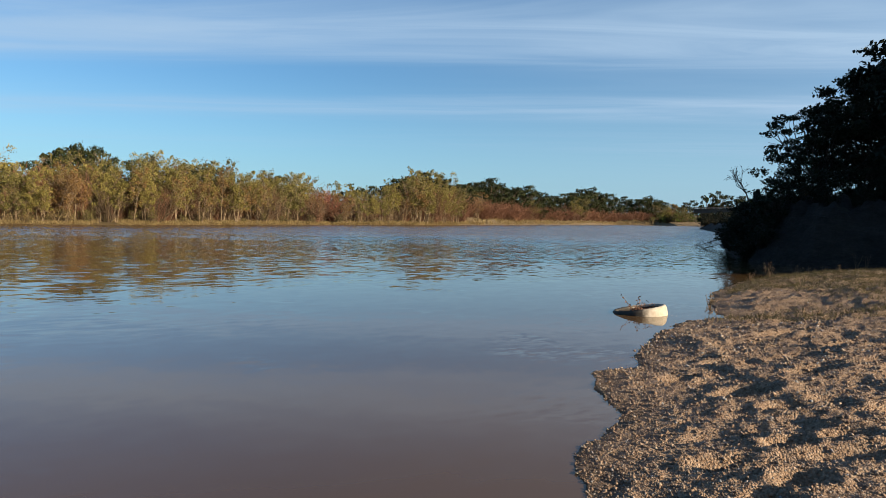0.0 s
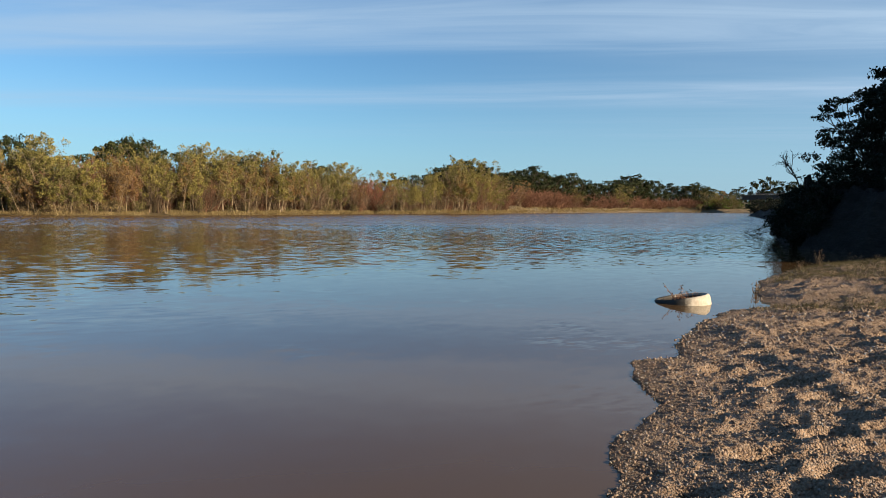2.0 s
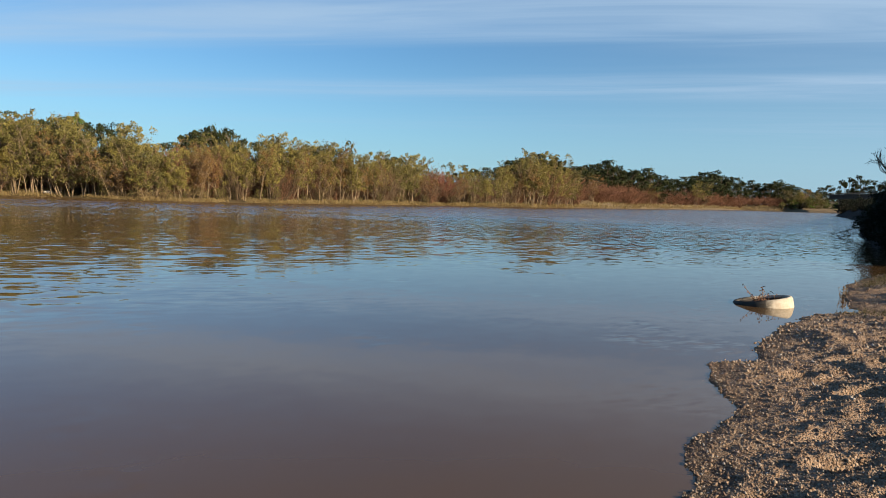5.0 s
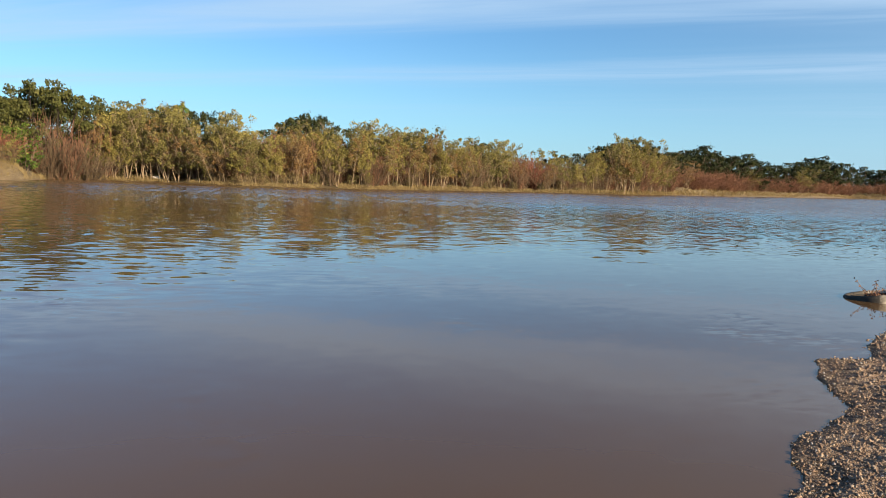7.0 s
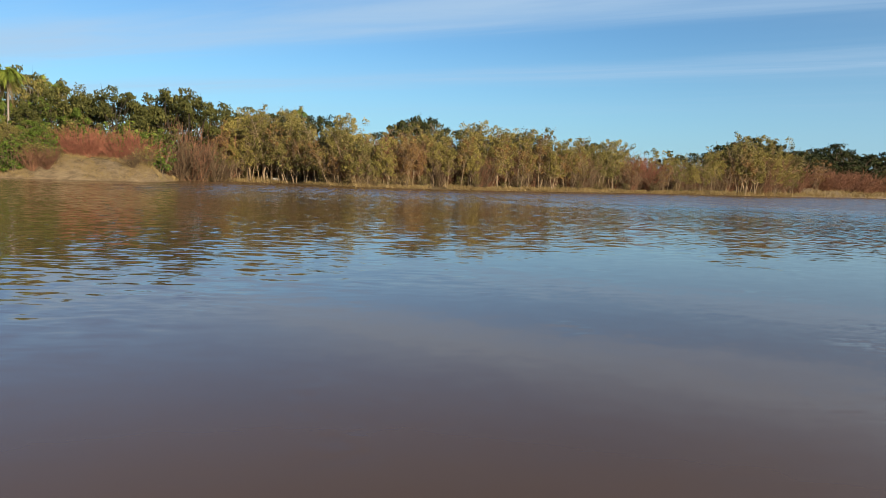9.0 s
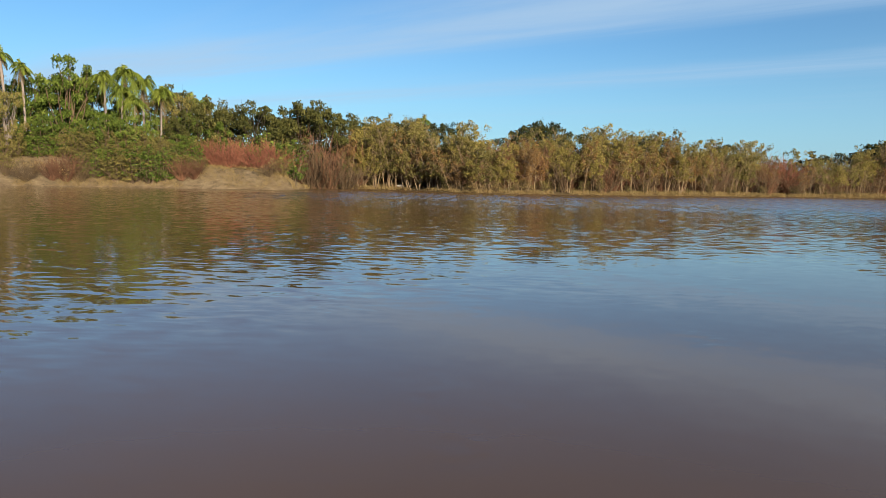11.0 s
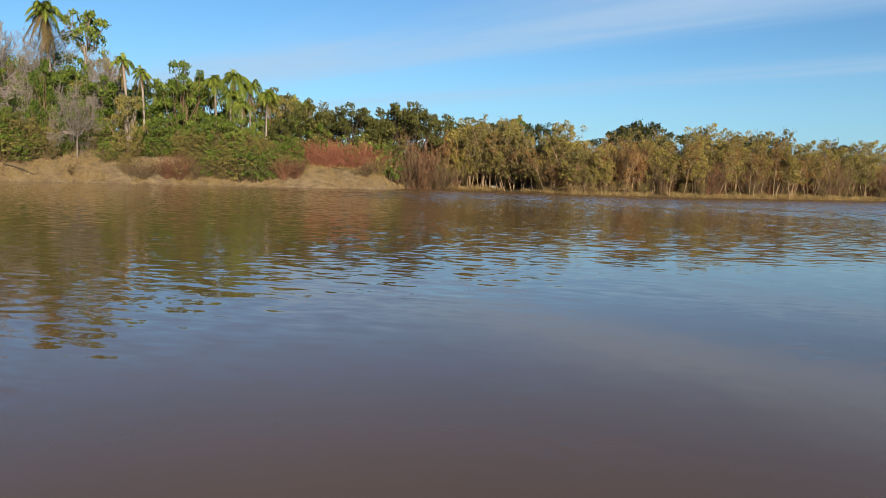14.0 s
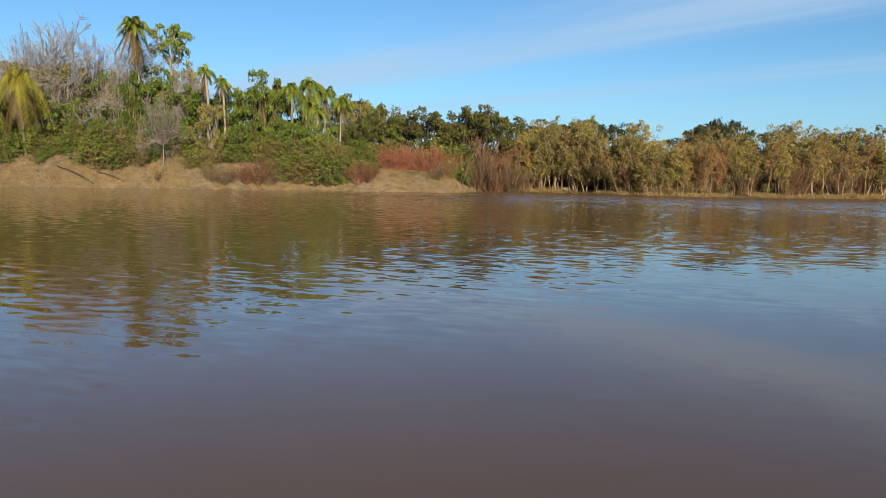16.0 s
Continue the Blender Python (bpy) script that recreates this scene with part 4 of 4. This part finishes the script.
plant([broad_tree(44, LEAF_GREEN, BARK_BROWN, 5200, "tall green tree with a rounded dense crown", "rounded trees on the high bank", 3.2, 0.08, 0.32, clumps=48)], [top_spot(61.1, 110, 8.05, turn=150, wide=0.78)])
plant([broad_tree(45, LEAF_GREEN, BARK_GREY, 2000, "tall tree with a small airy crown above the wood", "rounded trees on the high bank", 1.75, 0.62, 0.24, clumps=34, tight=0.28, bole=0.11)], [top_spot(67.6, 117, 10.85, turn=40, wide=0.85)])

# palms, leafless grey trees
plant([palm(51, LEAF_PALM, "tall queen palm with arching fronds and dry skirt", 10, 26, 16, 2.1, 0.75)], [top_spot(69.95, 112, 11.2)])
plant([palm(52, LEAF_PALM, "yellow-green queen palm with drooping fronds", 10, 34, 4, 3.0, 0.9), palm(53, LEAF_PALM, "queen palm with drooping feathery green fronds", 10, 30, 4, 2.8, 0.9)],
      [top_spot(56.9, 103, 5.6, turn=10), top_spot(57.6, 106, 7.75, turn=60), top_spot(58.8, 107, 7.2, turn=110), top_spot(56.2, 107, 7.1, turn=310), top_spot(55.2, 108, 6.4, turn=210), top_spot(57.9, 104, 6.4, turn=170),
       top_spot(80.6, 112, 8, turn=5)])
plant([palm(55, LEAF_GOLD, "low golden palm with long drooping fronds and dry skirt", 10, 36, 14, 5.6, 1.25)], [top_spot(77.3, 105.5, 6.9, turn=20), top_spot(80.4, 106, 6.6, turn=150)])
plant([palm(54, LEAF_PALM, "slim palm with a small tufted crown", 10, 18, 5, 1.9)], [top_spot(52.9, 124, 6.1), top_spot(51.9, 126, 5.75, turn=90), top_spot(35.0, 150, 5.05), top_spot(59.7, 112, 7.2, turn=33), top_spot(65.15, 105, 8.3, turn=20), top_spot(63.9, 107, 7.5, turn=80)])
plant([bare_tree(61, TWIG_GREY, "leafless grey tree with a dense twiggy dome", 7, spread=0.42, up=0.06, thick=0.17, fine=0.017, trunk_share=0.22, first=6)],
      [top_spot(73.8, 121, 9.9, 10, 0, 0.95), top_spot(77.9, 124, 9.7, 10, 80, 0.9), top_spot(72.4, 119, 9.4, 10, 140, 0.4), top_spot(75.4, 119, 9.2, 10, 250, 0.5), top_spot(76.4, 116, 8.4, 10, 190, 0.45),
       top_spot(65.9, 114, 8.6, 10, 200, 0.3), top_spot(68.35, 101.5, 5.8, 10, 300, 0.42), top_spot(71.4, 114, 8.3, 10, 10, 0.32), top_spot(66.8, 113, 7.9, 10, 100, 0.28)])


# shrubs on the left bank's slope and by the mound
low = []
for az, el, dd, w in [(57.0, 2.2, 2.5, 1.0), (55.8, 1.9, 2.5, 1.0), (58.6, 2.0, 3.5, 1.1), (60.2, 2.4, 5, 1.0), (54.4, 2.3, 4.5, 1.0), (56.2, 3.0, 5.5, 1.1), (58.0, 3.3, 7, 1.0), (62, 2.6, 8, 1.0), (64, 2.7, 8, 1.1), (66, 2.8, 9, 1.1),
                      (68, 2.9, 9, 1.2), (70, 3.0, 9, 1.2), (72.3, 2.0, 6.5, 1.4), (73.5, 2.6, 8, 1.2), (71.2, 1.6, 5.5, 1.3), (76.4, 2.2, 7.5, 1.4), (78, 2.4, 8, 1.3), (80, 2.6, 8, 1.2), (63.0, 1.6, 6, 1.2), (67, 1.9, 7.5, 1.2), (53.0, 2.6, 6, 1.0)]:
    low.append(top_spot(az, bank(az) + dd, el, 10.0, rnd.uniform(0, 360), w))
a = 57.5
while a < 86:
    low.append(top_spot(a, bank(a) + rnd.uniform(6.5, 9.5), 2.0 + rnd.uniform(0.2, 1.2) + (0.6 if a > 64 else 0), 10.0, rnd.uniform(0, 360), rnd.uniform(1.0, 1.4)))
    a += 1.0
for k in range(26):
    a = rnd.uniform(59, 82)
    low.append(spot(a, bank(a) + rnd.uniform(3.2, 8), rnd.uniform(1.4, 3.6), 10.0, rnd.uniform(0, 360), rnd.uniform(1.1, 1.6)))
for a, dd, hh in [(73.2, 5, 4.2), (72.0, 5.5, 4.6), (72.7, 3.8, 3.0), (70.9, 6, 3.6), (77.4, 6, 3.4), (57.2, 0.8, 4.2), (56.0, 0.7, 4.6), (58.4, 1.0, 3.6), (55.0, 1.2, 4.0), (53.9, 2.0, 3.2), (59.6, 1.6, 3.2), (72.9, 2.6, 3.6), (72.1, 2.8, 3.8), (71.4, 3.2, 3.4), (73.7, 3.4, 3.2), (65.4, 3.6, 3.0), (66.3, 4.0, 3.0), (60.6, 2.4, 3.2), (78.6, 4.0, 3.2), (79.6, 4.2, 3.0)]:
    low.append(spot(a, bank(a) + dd, hh, 10.0, rnd.uniform(0, 360), 1.25))
a = 45.5
while a < 58:
    low.append(top_spot(a, bank(a) + rnd.uniform(9.5, 13), 2.3 + rnd.uniform(0.0, 1.0), 10.0, rnd.uniform(0, 360), rnd.uniform(1.0, 1.4)))
    a += 0.9
for az, el in [(-18.4, 0.8), (-19.0, 0.95), (-19.6, 1.0), (-20.1, 0.9), (-20.6, 0.7), (-17.8, 0.55), (-21.2, 0.6)]:
    low.append(top_spot(az, bank(az) + 9, el, 10.0, rnd.uniform(0, 360), 1.3))
plant([shrub(71, LEAF_GREEN, BARK_BROWN, 1300, "dense green shrub overhanging the sandy bank"), shrub(72, LEAF_OLIVE, BARK_BROWN, 1200, "olive-brown shrub leaning over the water")], low)
tall_olive = [top_spot(az, bank(az) + dd, el, 10.0, rnd.uniform(0, 360), 0.8) for az, dd, el in
              [(60.6, 5, 3.3), (59.2, 4.6, 3.6), (57.8, 4.2, 3.5), (56.3, 4.2, 3.3), (55.1, 4.4, 3.1), (58.4, 3.0, 2.4), (56.8, 2.6, 2.2), (61.6, 6, 3.0)]]
plant([shrub(75, LEAF_OLIVE, BARK_BROWN, 2600, "tall yellowish olive shrub rising from the bank", "tall shrubs by the water", 0.42)], tall_olive)
small = []
for k in range(72):
    az = rnd.choice([rnd.uniform(26.5, 34), rnd.uniform(-2, 40)])
    small.append(spot(az, bank(az) + rnd.uniform(0.8, 3), rnd.uniform(0.9, 2.2), 10, rnd.uniform(0, 360), rnd.uniform(0.7, 1.1)))
for az in (61.5, 60.4, 63.5, 52.5, 47.0, 65.2, 68.8, 46.3):
    small.append(spot(az, bank(az) + rnd.uniform(0.8, 2), rnd.uniform(1.6, 2.8), 10, rnd.uniform(0, 360), 1.2))
plant([shrub(73, GRASS_DRY, TWIG_TAN, 420, "small dry yellowish shrub at the waterline", "small dry shrubs at the waterline"), shrub(74, LEAF_OLIVE, TWIG_TAN, 420, "small half-bare olive shrub at the waterline", "small dry shrubs at the waterline")], small)


# ---------------- shaded wood on the near bank ----------------
wood = []
# trees right of -41 stand out of view, added to shade the bluff
for az, d, el, w in [(-32.2, 46, 10.7, 0.95), (-29.3, 46, 8.3, 1.15), (-35.2, 45, 12.2, 1.05), (-39.5, 44, 13.5, 1.1), (-28.4, 52, 6.0, 1.0), (-33, 56, 9.5, 1.1), (-45, 42, 15, 1.1), (-51, 38.5, 15, 1.1), (-47, 46, 15, 1.1), (-51, 52, 15, 1.1), (-47, 58, 14, 1.1), (-42, 52, 14, 1.1), (-57.1, 43, 13, 0.7), (-61, 42, 14, 0.8), (-66, 42.5, 15, 0.8), (-70, 45, 15, 0.9)]:
    wood.append(top_spot(az, d, el, 10.0, rnd.uniform(0, 360), w))
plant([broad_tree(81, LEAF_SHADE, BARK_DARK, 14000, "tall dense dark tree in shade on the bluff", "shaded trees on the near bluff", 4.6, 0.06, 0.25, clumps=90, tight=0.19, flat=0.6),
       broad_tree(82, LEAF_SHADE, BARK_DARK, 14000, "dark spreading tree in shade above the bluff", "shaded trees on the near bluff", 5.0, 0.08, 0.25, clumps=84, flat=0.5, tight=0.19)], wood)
under = []
for az, d, el, w in [(-26.5, 40, 2.4, 1.2), (-28, 38, 2.6, 1.3), (-30, 39, 2.8, 1.3), (-32.2, 39, 3.0, 1.3), (-34.5, 39, 3.3, 1.3), (-25.4, 46, 2.0, 1.1), (-24.9, 54, 1.3, 1.2), (-24.7, 64, 1.2, 1.3), (-24.5, 80, 1.15, 1.4), (-24.3, 100, 1.1, 1.5), (-24.1, 130, 1.1, 1.5),
                     (-25.6, 37, 0.8, 1.3), (-37, 38, 4, 1.3), (-25.0, 40.5, 0.5, 1.2), (-24.2, 47, 0.4, 1.2), (-26.2, 60, 2.8, 1.2), (-25.8, 75, 2.3, 1.4), (-21.7, 258, 0.85, 1.5), (-22.2, 256, 0.9, 1.4), (-22.7, 254, 0.95, 1.4), (-23.2, 246, 0.95, 1.4), (-23.7, 238, 1.0, 1.4), (-24.3, 230, 1.1, 1.4), (-23.6, 180, 1.1, 1.3), (-27.5, 42, 3.2, 1.3), (-29.5, 42, 4.2, 1.3), (-31.5, 41, 4.6, 1.3), (-33.6, 41, 5.0, 1.3), (-35.6, 40, 5.0, 1.3), (-26.2, 45, 2.6, 1.2)]:
    under.append(top_spot(az, d, el, 10.0, rnd.uniform(0, 360), w))
for x, y, hh in [(15.9, 34.8, 1.7), (16.9, 37.4, 1.7), (17.9, 40.2, 1.7), (19.0, 43.4, 1.7), (20.6, 47.2, 1.6), (22.1, 51.0, 1.6), (19.6, 43, 1.8), (21.6, 47.5, 1.7), (23.7, 52, 1.7), (26.8, 60, 1.7), (31.0, 69, 1.8), (35.8, 80, 1.9), (42, 94, 2.0), (50, 114, 2.4), (60, 140, 2.8), (70.5, 167, 3.2), (80.5, 195, 3.4), (90.5, 226, 4.0), (17.4, 37.5, 2.2), (16.9, 34.0, 2.2)]:
    under.append(pose(x, y, max(gz(x, y), 0.0) - 0.1, 0, 0, rnd.uniform(0, 360)) @ Matrix.Diagonal((hh * 0.13, hh * 0.13, hh * 0.1, 1)))
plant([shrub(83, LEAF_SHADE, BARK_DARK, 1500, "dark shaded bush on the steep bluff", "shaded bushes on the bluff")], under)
plant([bare_tree(91, BARK_DARK, "leaning dead tree with sparse crooked branches", 4, "dead_tree", "dead trees on the bluff", 0.55, 0.34, 0.20, 0.10, 0.035, (-0.5, 0.1))], [top_spot(-25.1, 50, 4.1, 9.0, 0, 0.9)])
plant([bare_tree(92, BARK_DARK, "broken dead trunk with two stubs", 1, "dead_tree", "dead trees on the bluff", 0.25, 0.55, 1.3, 0.3)], [top_spot(-25.25, 46, 2.35, 9.0, 20, 1.0)])


def fallen_branch(seed, x, y, length, turn, label, mat, tilt=8.0, twigs=14, z=None, thick=1.0):
    rng = np.random.default_rng(seed)
    root = thing("fallen_branch", label, "branch", "driftwood at the water")
    t, s = Tubes(), Tubes()
    line = bent(rng, (0, 0, 0), (length, 0, length * math.sin(radians(tilt))), 7, 0.12)
    t.add(line, np.linspace(0.05, 0.02, 7) * length / 2.5 * thick, 5)
    for k in range(twigs):
        a = line[rng.integers(2, 7)]
        q = a + rng.normal(size=3) * np.array([0.25, 0.22, 0.2]) * length * 0.5 + np.array([0.05, 0, 0.06]) * length
        s.add(bent(rng, a, q, 3, 0.15), [0.016, 0.012, 0.006], 3)
    part("limb", t.mesh("branch_limb", mat), root)
    if twigs:
        part("twig_spray", s.mesh("branch_twig_spray", mat), root)
    root.matrix_basis = pose(x, y, z if z is not None else max(gz(x, y), -0.08), 0, 0, turn)
    return root


fallen_branch(1, 22.6, 52.0, 2.6, 160, "dark dead branch trailing in the river", BARK_DARK, -22, 40, 0.9, 0.6)
fallen_branch(2, 21.5, 49.0, 1.9, 165, "dark twiggy branch fallen into the river", BARK_DARK, -20, 40, 0.7, 0.6)
for az, d, ln, tn, tl in [(72.9, 99.0, 5.2, 222, 30), (70.5, 98.6, 4.6, 228, 26)]:
    x, y = at(az, d)
    fallen_branch(int(az), x, y, ln, tn, "dark bare log sloping down the sandy bank", BARK_DARK, tl, 0, 0.0, 1.8)


def build_sack():
    root = thing("sack", "pale crumpled sack lying at the far waterline", "sack")
    bm = bmesh.new()
    bmesh.ops.create_icosphere(bm, subdivisions=3, radius=1.0)
    for v in bm.verts:
        k = 1 + 0.35 * noise.noise(v.co * 1.7) + 0.15 * noise.noise(v.co * 4.0)
        v.co = Vector((v.co.x * 0.75 * k, v.co.y * 0.4 * k, max(v.co.z, -0.4) * 0.34 * k))
    part("cloth", from_bm("sack", bm, WHITE_SCRAP, True), root)
    x, y = at(36.9, 116.6)
    root.matrix_basis = pose(x, y, max(gz(x, y), 0) + 0.12, 0, 8, 40)


build_sack()


# ---------------- road bridge far upstream ----------------
def build_bridge():
    root = thing("road_bridge", "grey concrete road bridge on piers, far away", "bridge")
    span = 128.0
    bm = bmesh.new()
    box_into(bm, (span, 8, 0.7), (0, 0, 11.0), bevel=0.1)
    part("deck", from_bm("deck", bm, CONCRETE), root)
    for sy in (-3.2, -1.1, 1.1, 3.2):
        bm = bmesh.new()
        box_into(bm, (span, 0.6, 2.2), (0, sy, 9.55), bevel=0.05)
        part("girder", from_bm("girder", bm, CONCRETE), root)
    for sy in (-3.8, 3.8):
        bm = bmesh.new()
        box_into(bm, (span, 0.25, 0.25), (0, sy, 12.15), bevel=0.04)
        for k in range(64):
            box_into(bm, (0.22, 0.2, 0.7), (-span / 2 + 1 + k * 2, sy, 11.7))
        part("railing", from_bm("railing", bm, CONCRETE), root)
    for k in range(7):
        bm = bmesh.new()
        for sy in (-2.4, 2.4):
            box_into(bm, (1.0, 1.0, 12), (-54 + k * 18, sy, 2.0), bevel=0.15)
        box_into(bm, (1.4, 7.4, 0.9), (-54 + k * 18, 0, 8.0), bevel=0.1)
        part("pier", from_bm("pier", bm, CONCRETE), root)
    root.matrix_basis = pose(187, 398, 0, 0, 0, 97.6)


build_bridge()


# ---------------- old tyre in the shallows ----------------
def lathe(rows, seg, name, mat):
    ang = np.arange(seg) * 2 * np.pi / seg
    v = np.concatenate([np.stack([np.cos(ang) * r, np.sin(ang) * r, np.full(seg, z)], 1) for r, z in rows])
    k = len(rows)
    i = np.arange(k)[:, None] * seg
    j = np.arange(seg)[None]
    jn = (j + 1) % seg
    q = np.stack([i + j, i + jn, (i + seg) % (k * seg) + jn, (i + seg) % (k * seg) + j], -1).reshape(-1, 4)
    return mesh_of(name, v, q, mat, True)


def build_tyre():
    root = thing("old_tyre", "cream painted old tyre tilted in shallow water", "tyre")
    rows = [(0.515, -0.30), (0.525, -0.2), (0.53, 0.0), (0.525, 0.17), (0.51, 0.215), (0.485, 0.235), (0.455, 0.225), (0.44, 0.2), (0.445, 0.0), (0.44, -0.3)]
    part("tread", lathe(rows, 64, "tread", PAINTED_RUBBER), root)
    part("liner", lathe([(0.432, 0.19), (0.437, 0.0), (0.43, -0.3), (0.41, -0.3), (0.425, 0.0), (0.422, 0.185)], 64, "liner", BLACK_RUBBER), root, "black rubber inner face")
    part("silt", lathe([(0.44, -0.02), (0.3, 0.02), (0.15, 0.0), (0.001, 0.03), (0.001, -0.2), (0.44, -0.2)], 24, "silt", SOIL), root, "dark silt and debris")
    root.matrix_basis = pose(4.28, 13.85, -0.115, -3.5, -9.0, 0)
    return root


build_tyre()


def sprig(seed, x, y, z, height, label, mat, n=7, spread=0.35, leaves=True):
    """A weed: a few stems with small leaves."""
    rng = np.random.default_rng(seed)
    root = thing("weed", label, "plant", "weeds at the water's edge")
    t, pts = Tubes(), []
    for k in range(n):
        e = np.array([rng.normal() * spread * height, rng.normal() * spread * height, height * rng.uniform(0.5, 1.05)])
        line = bent(rng, (rng.normal() * 0.02, rng.normal() * 0.02, -0.03), e, 5, 0.12)
        t.add(line, np.linspace(0.006, 0.003, 5), 3)
        for q in range(7):
            pts.append(line[rng.integers(1, 5)] + rng.normal(size=3) * 0.02)
    part("stalk", t.mesh("weed_stalk", mat), root)
    if leaves:
        v, f = leaf_cards(rng, np.array(pts), 0.05, 0.022)
        part("foliage", mesh_of("weed_foliage", v, f, mat), root)
    root.matrix_basis = pose(x, y, z)
    return root


for k, (dx, dy, hh) in enumerate([(-0.12, -0.08, 0.34), (0.05, -0.2, 0.26), (-0.02, 0.1, 0.3), (0.2, 0.02, 0.22), (-0.2, -0.25, 0.2)]):
    sprig(100 + k, 4.28 + dx, 13.85 + dy, 0.0, hh, "brownish weed growing inside the old tyre", TWIG_BROWN, 5, 0.45)
for k, (x, y, hh) in enumerate([(6.35, 15.6, 0.42), (6.6, 16.0, 0.3), (6.2, 15.2, 0.22), (10.3, 22.0, 0.55), (11.2, 22.8, 0.7), (12.6, 23.6, 0.45), (13.0, 23.7, 0.4), (13.6, 23.8, 0.55), (14.6, 23.6, 0.75), (14.9, 23.5, 0.6), (9.2, 19.8, 0.4), (9.9, 20.0, 0.5), (12.2, 20.5, 0.45)]):
    sprig(120 + k, x, y, max(gz(x, y), 0.0), hh * 0.75, "thin dry brown weed on the gravel's edge", TWIG_TAN, 5, 0.22)


# ---------------- grass and gravel ----------------
def blades(rng, x, y, height, lean=0.5):
    """Three thin blades at each point."""
    n = len(x)
    z = ground_z(x, y)
    vs = []
    for k in range(3):
        a = rng.uniform(0, 2 * np.pi, n)
        h = height * rng.uniform(0.5, 1.2, n)
        bx, by = x + rng.normal(size=n) * height * 0.2, y + rng.normal(size=n) * height * 0.2
        w = h * 0.05
        p = np.stack([bx - np.sin(a) * w, by + np.cos(a) * w, z - 0.02], 1)
        q = np.stack([bx + np.sin(a) * w, by - np.cos(a) * w, z - 0.02], 1)
        lx = rng.normal(size=n) * lean
        ly = rng.normal(size=n) * lean
        e = np.stack([bx + lx * h, by + ly * h, z + h * 0.9], 1)
        vs.append(np.stack([p, q, e], 1))
    v = np.concatenate(vs).reshape(-1, 3)
    return v, np.arange(len(v)).reshape(-1, 3)


def scatter_far_grass():
    rng = np.random.default_rng(7)
    az = np.concatenate([rng.uniform(-3, 42, 20000), rng.uniform(42, 84, 15000), rng.uniform(-19, -3, 4500)])
    dist = np.interp(az, SHORE_AZ, SHORE_D) + np.abs(rng.normal(size=len(az))) * np.where(az > 42, 3.5, np.where(az < -3, 9, 3.0)) - 0.6
    x, y = -dist * np.sin(np.radians(az)), dist * np.cos(np.radians(az))
    keep = (ground_z(x, y) > 0.03) & (vnoise(x * 0.45, y * 0.45, 91) + 0.35 * rng.uniform(size=len(x)) > 0.52)
    x, y, dist = x[keep], y[keep], dist[keep]
    v, f = blades(rng, x, y, 0.5 * np.clip(dist / 110, 0.8, 2.2), 0.6)
    tagged(new("bank_grass", mesh_of("bank_grass", v, f, GRASS_DRY)), "dry straw-coloured grass along the far waterline", "grass", kind="stuff")


def scatter_beach_grass():
    rng = np.random.default_rng(8)
    x, y = rng.uniform(5, 22, 32000), rng.uniform(11.5, 26, 32000)
    keep = (0.6 * vnoise(x * 0.5, y * 0.5, 77) + 0.03 * (y - 14) + 0.2 * rng.uniform(size=len(x)) > 0.37) & (ground_z(x, y) > 0.05)
    x, y = x[keep], y[keep]
    v, f = blades(rng, x, y, 0.12, 0.9)
    tagged(new("beach_grass", mesh_of("beach_grass", v, f, GRASS_GREEN)), "sparse short grass on the far gravel", "grass", kind="stuff")


def scatter_stones():
    rng = np.random.default_rng(9)
    n = 62000
    r = 4.0 * (27 / 4.0) ** (rng.uniform(0, 1, n) ** 1.15)
    az = np.radians(rng.uniform(-43, -8, n))
    x, y = -r * np.sin(az), r * np.cos(az)
    z = ground_z(x, y)
    keep = z > -0.03
    x, y, z, r = x[keep], y[keep], z[keep], r[keep]
    n = len(x)
    size = np.clip(np.exp(rng.normal(size=n) * 0.5), 0.35, 3.2) * 0.0068 * np.clip(r / 6.5, 0.9, 1.6)
    shape = np.array([[1, 0, 0], [0, 1, 0], [-1, 0, 0], [0, -1, 0], [0, 0, 1], [0, 0, -1]], float)
    v = shape[None] * rng.uniform(0.65, 1.35, (n, 6, 1)) * size[:, None, None] * np.array([1.0, 1.0, 0.75])
    a = rng.uniform(0, 2 * np.pi, n)
    ca, sa = np.cos(a)[:, None], np.sin(a)[:, None]
    tilt = rng.normal(size=(n, 1)) * 0.5
    vx, vy = v[:, :, 0] * ca - v[:, :, 1] * sa, v[:, :, 0] * sa + v[:, :, 1] * ca
    vz = v[:, :, 2] + vx * tilt
    v = np.stack([vx + x[:, None], vy + y[:, None], vz + z[:, None] + size[:, None] * 0.25], -1).reshape(-1, 3)
    f = np.array([[0, 1, 4], [1, 2, 4], [2, 3, 4], [3, 0, 4], [1, 0, 5], [2, 1, 5], [3, 2, 5], [0, 3, 5]])
    f = (np.arange(n)[:, None, None] * 6 + f[None]).reshape(-1, 3)
    tagged(new("gravel_stones", mesh_of("gravel_stones", v, f, STONE, True)), "loose brown and pale river pebbles on gravel", "gravel", kind="stuff")


scatter_far_grass()
scatter_beach_grass()
scatter_stones()
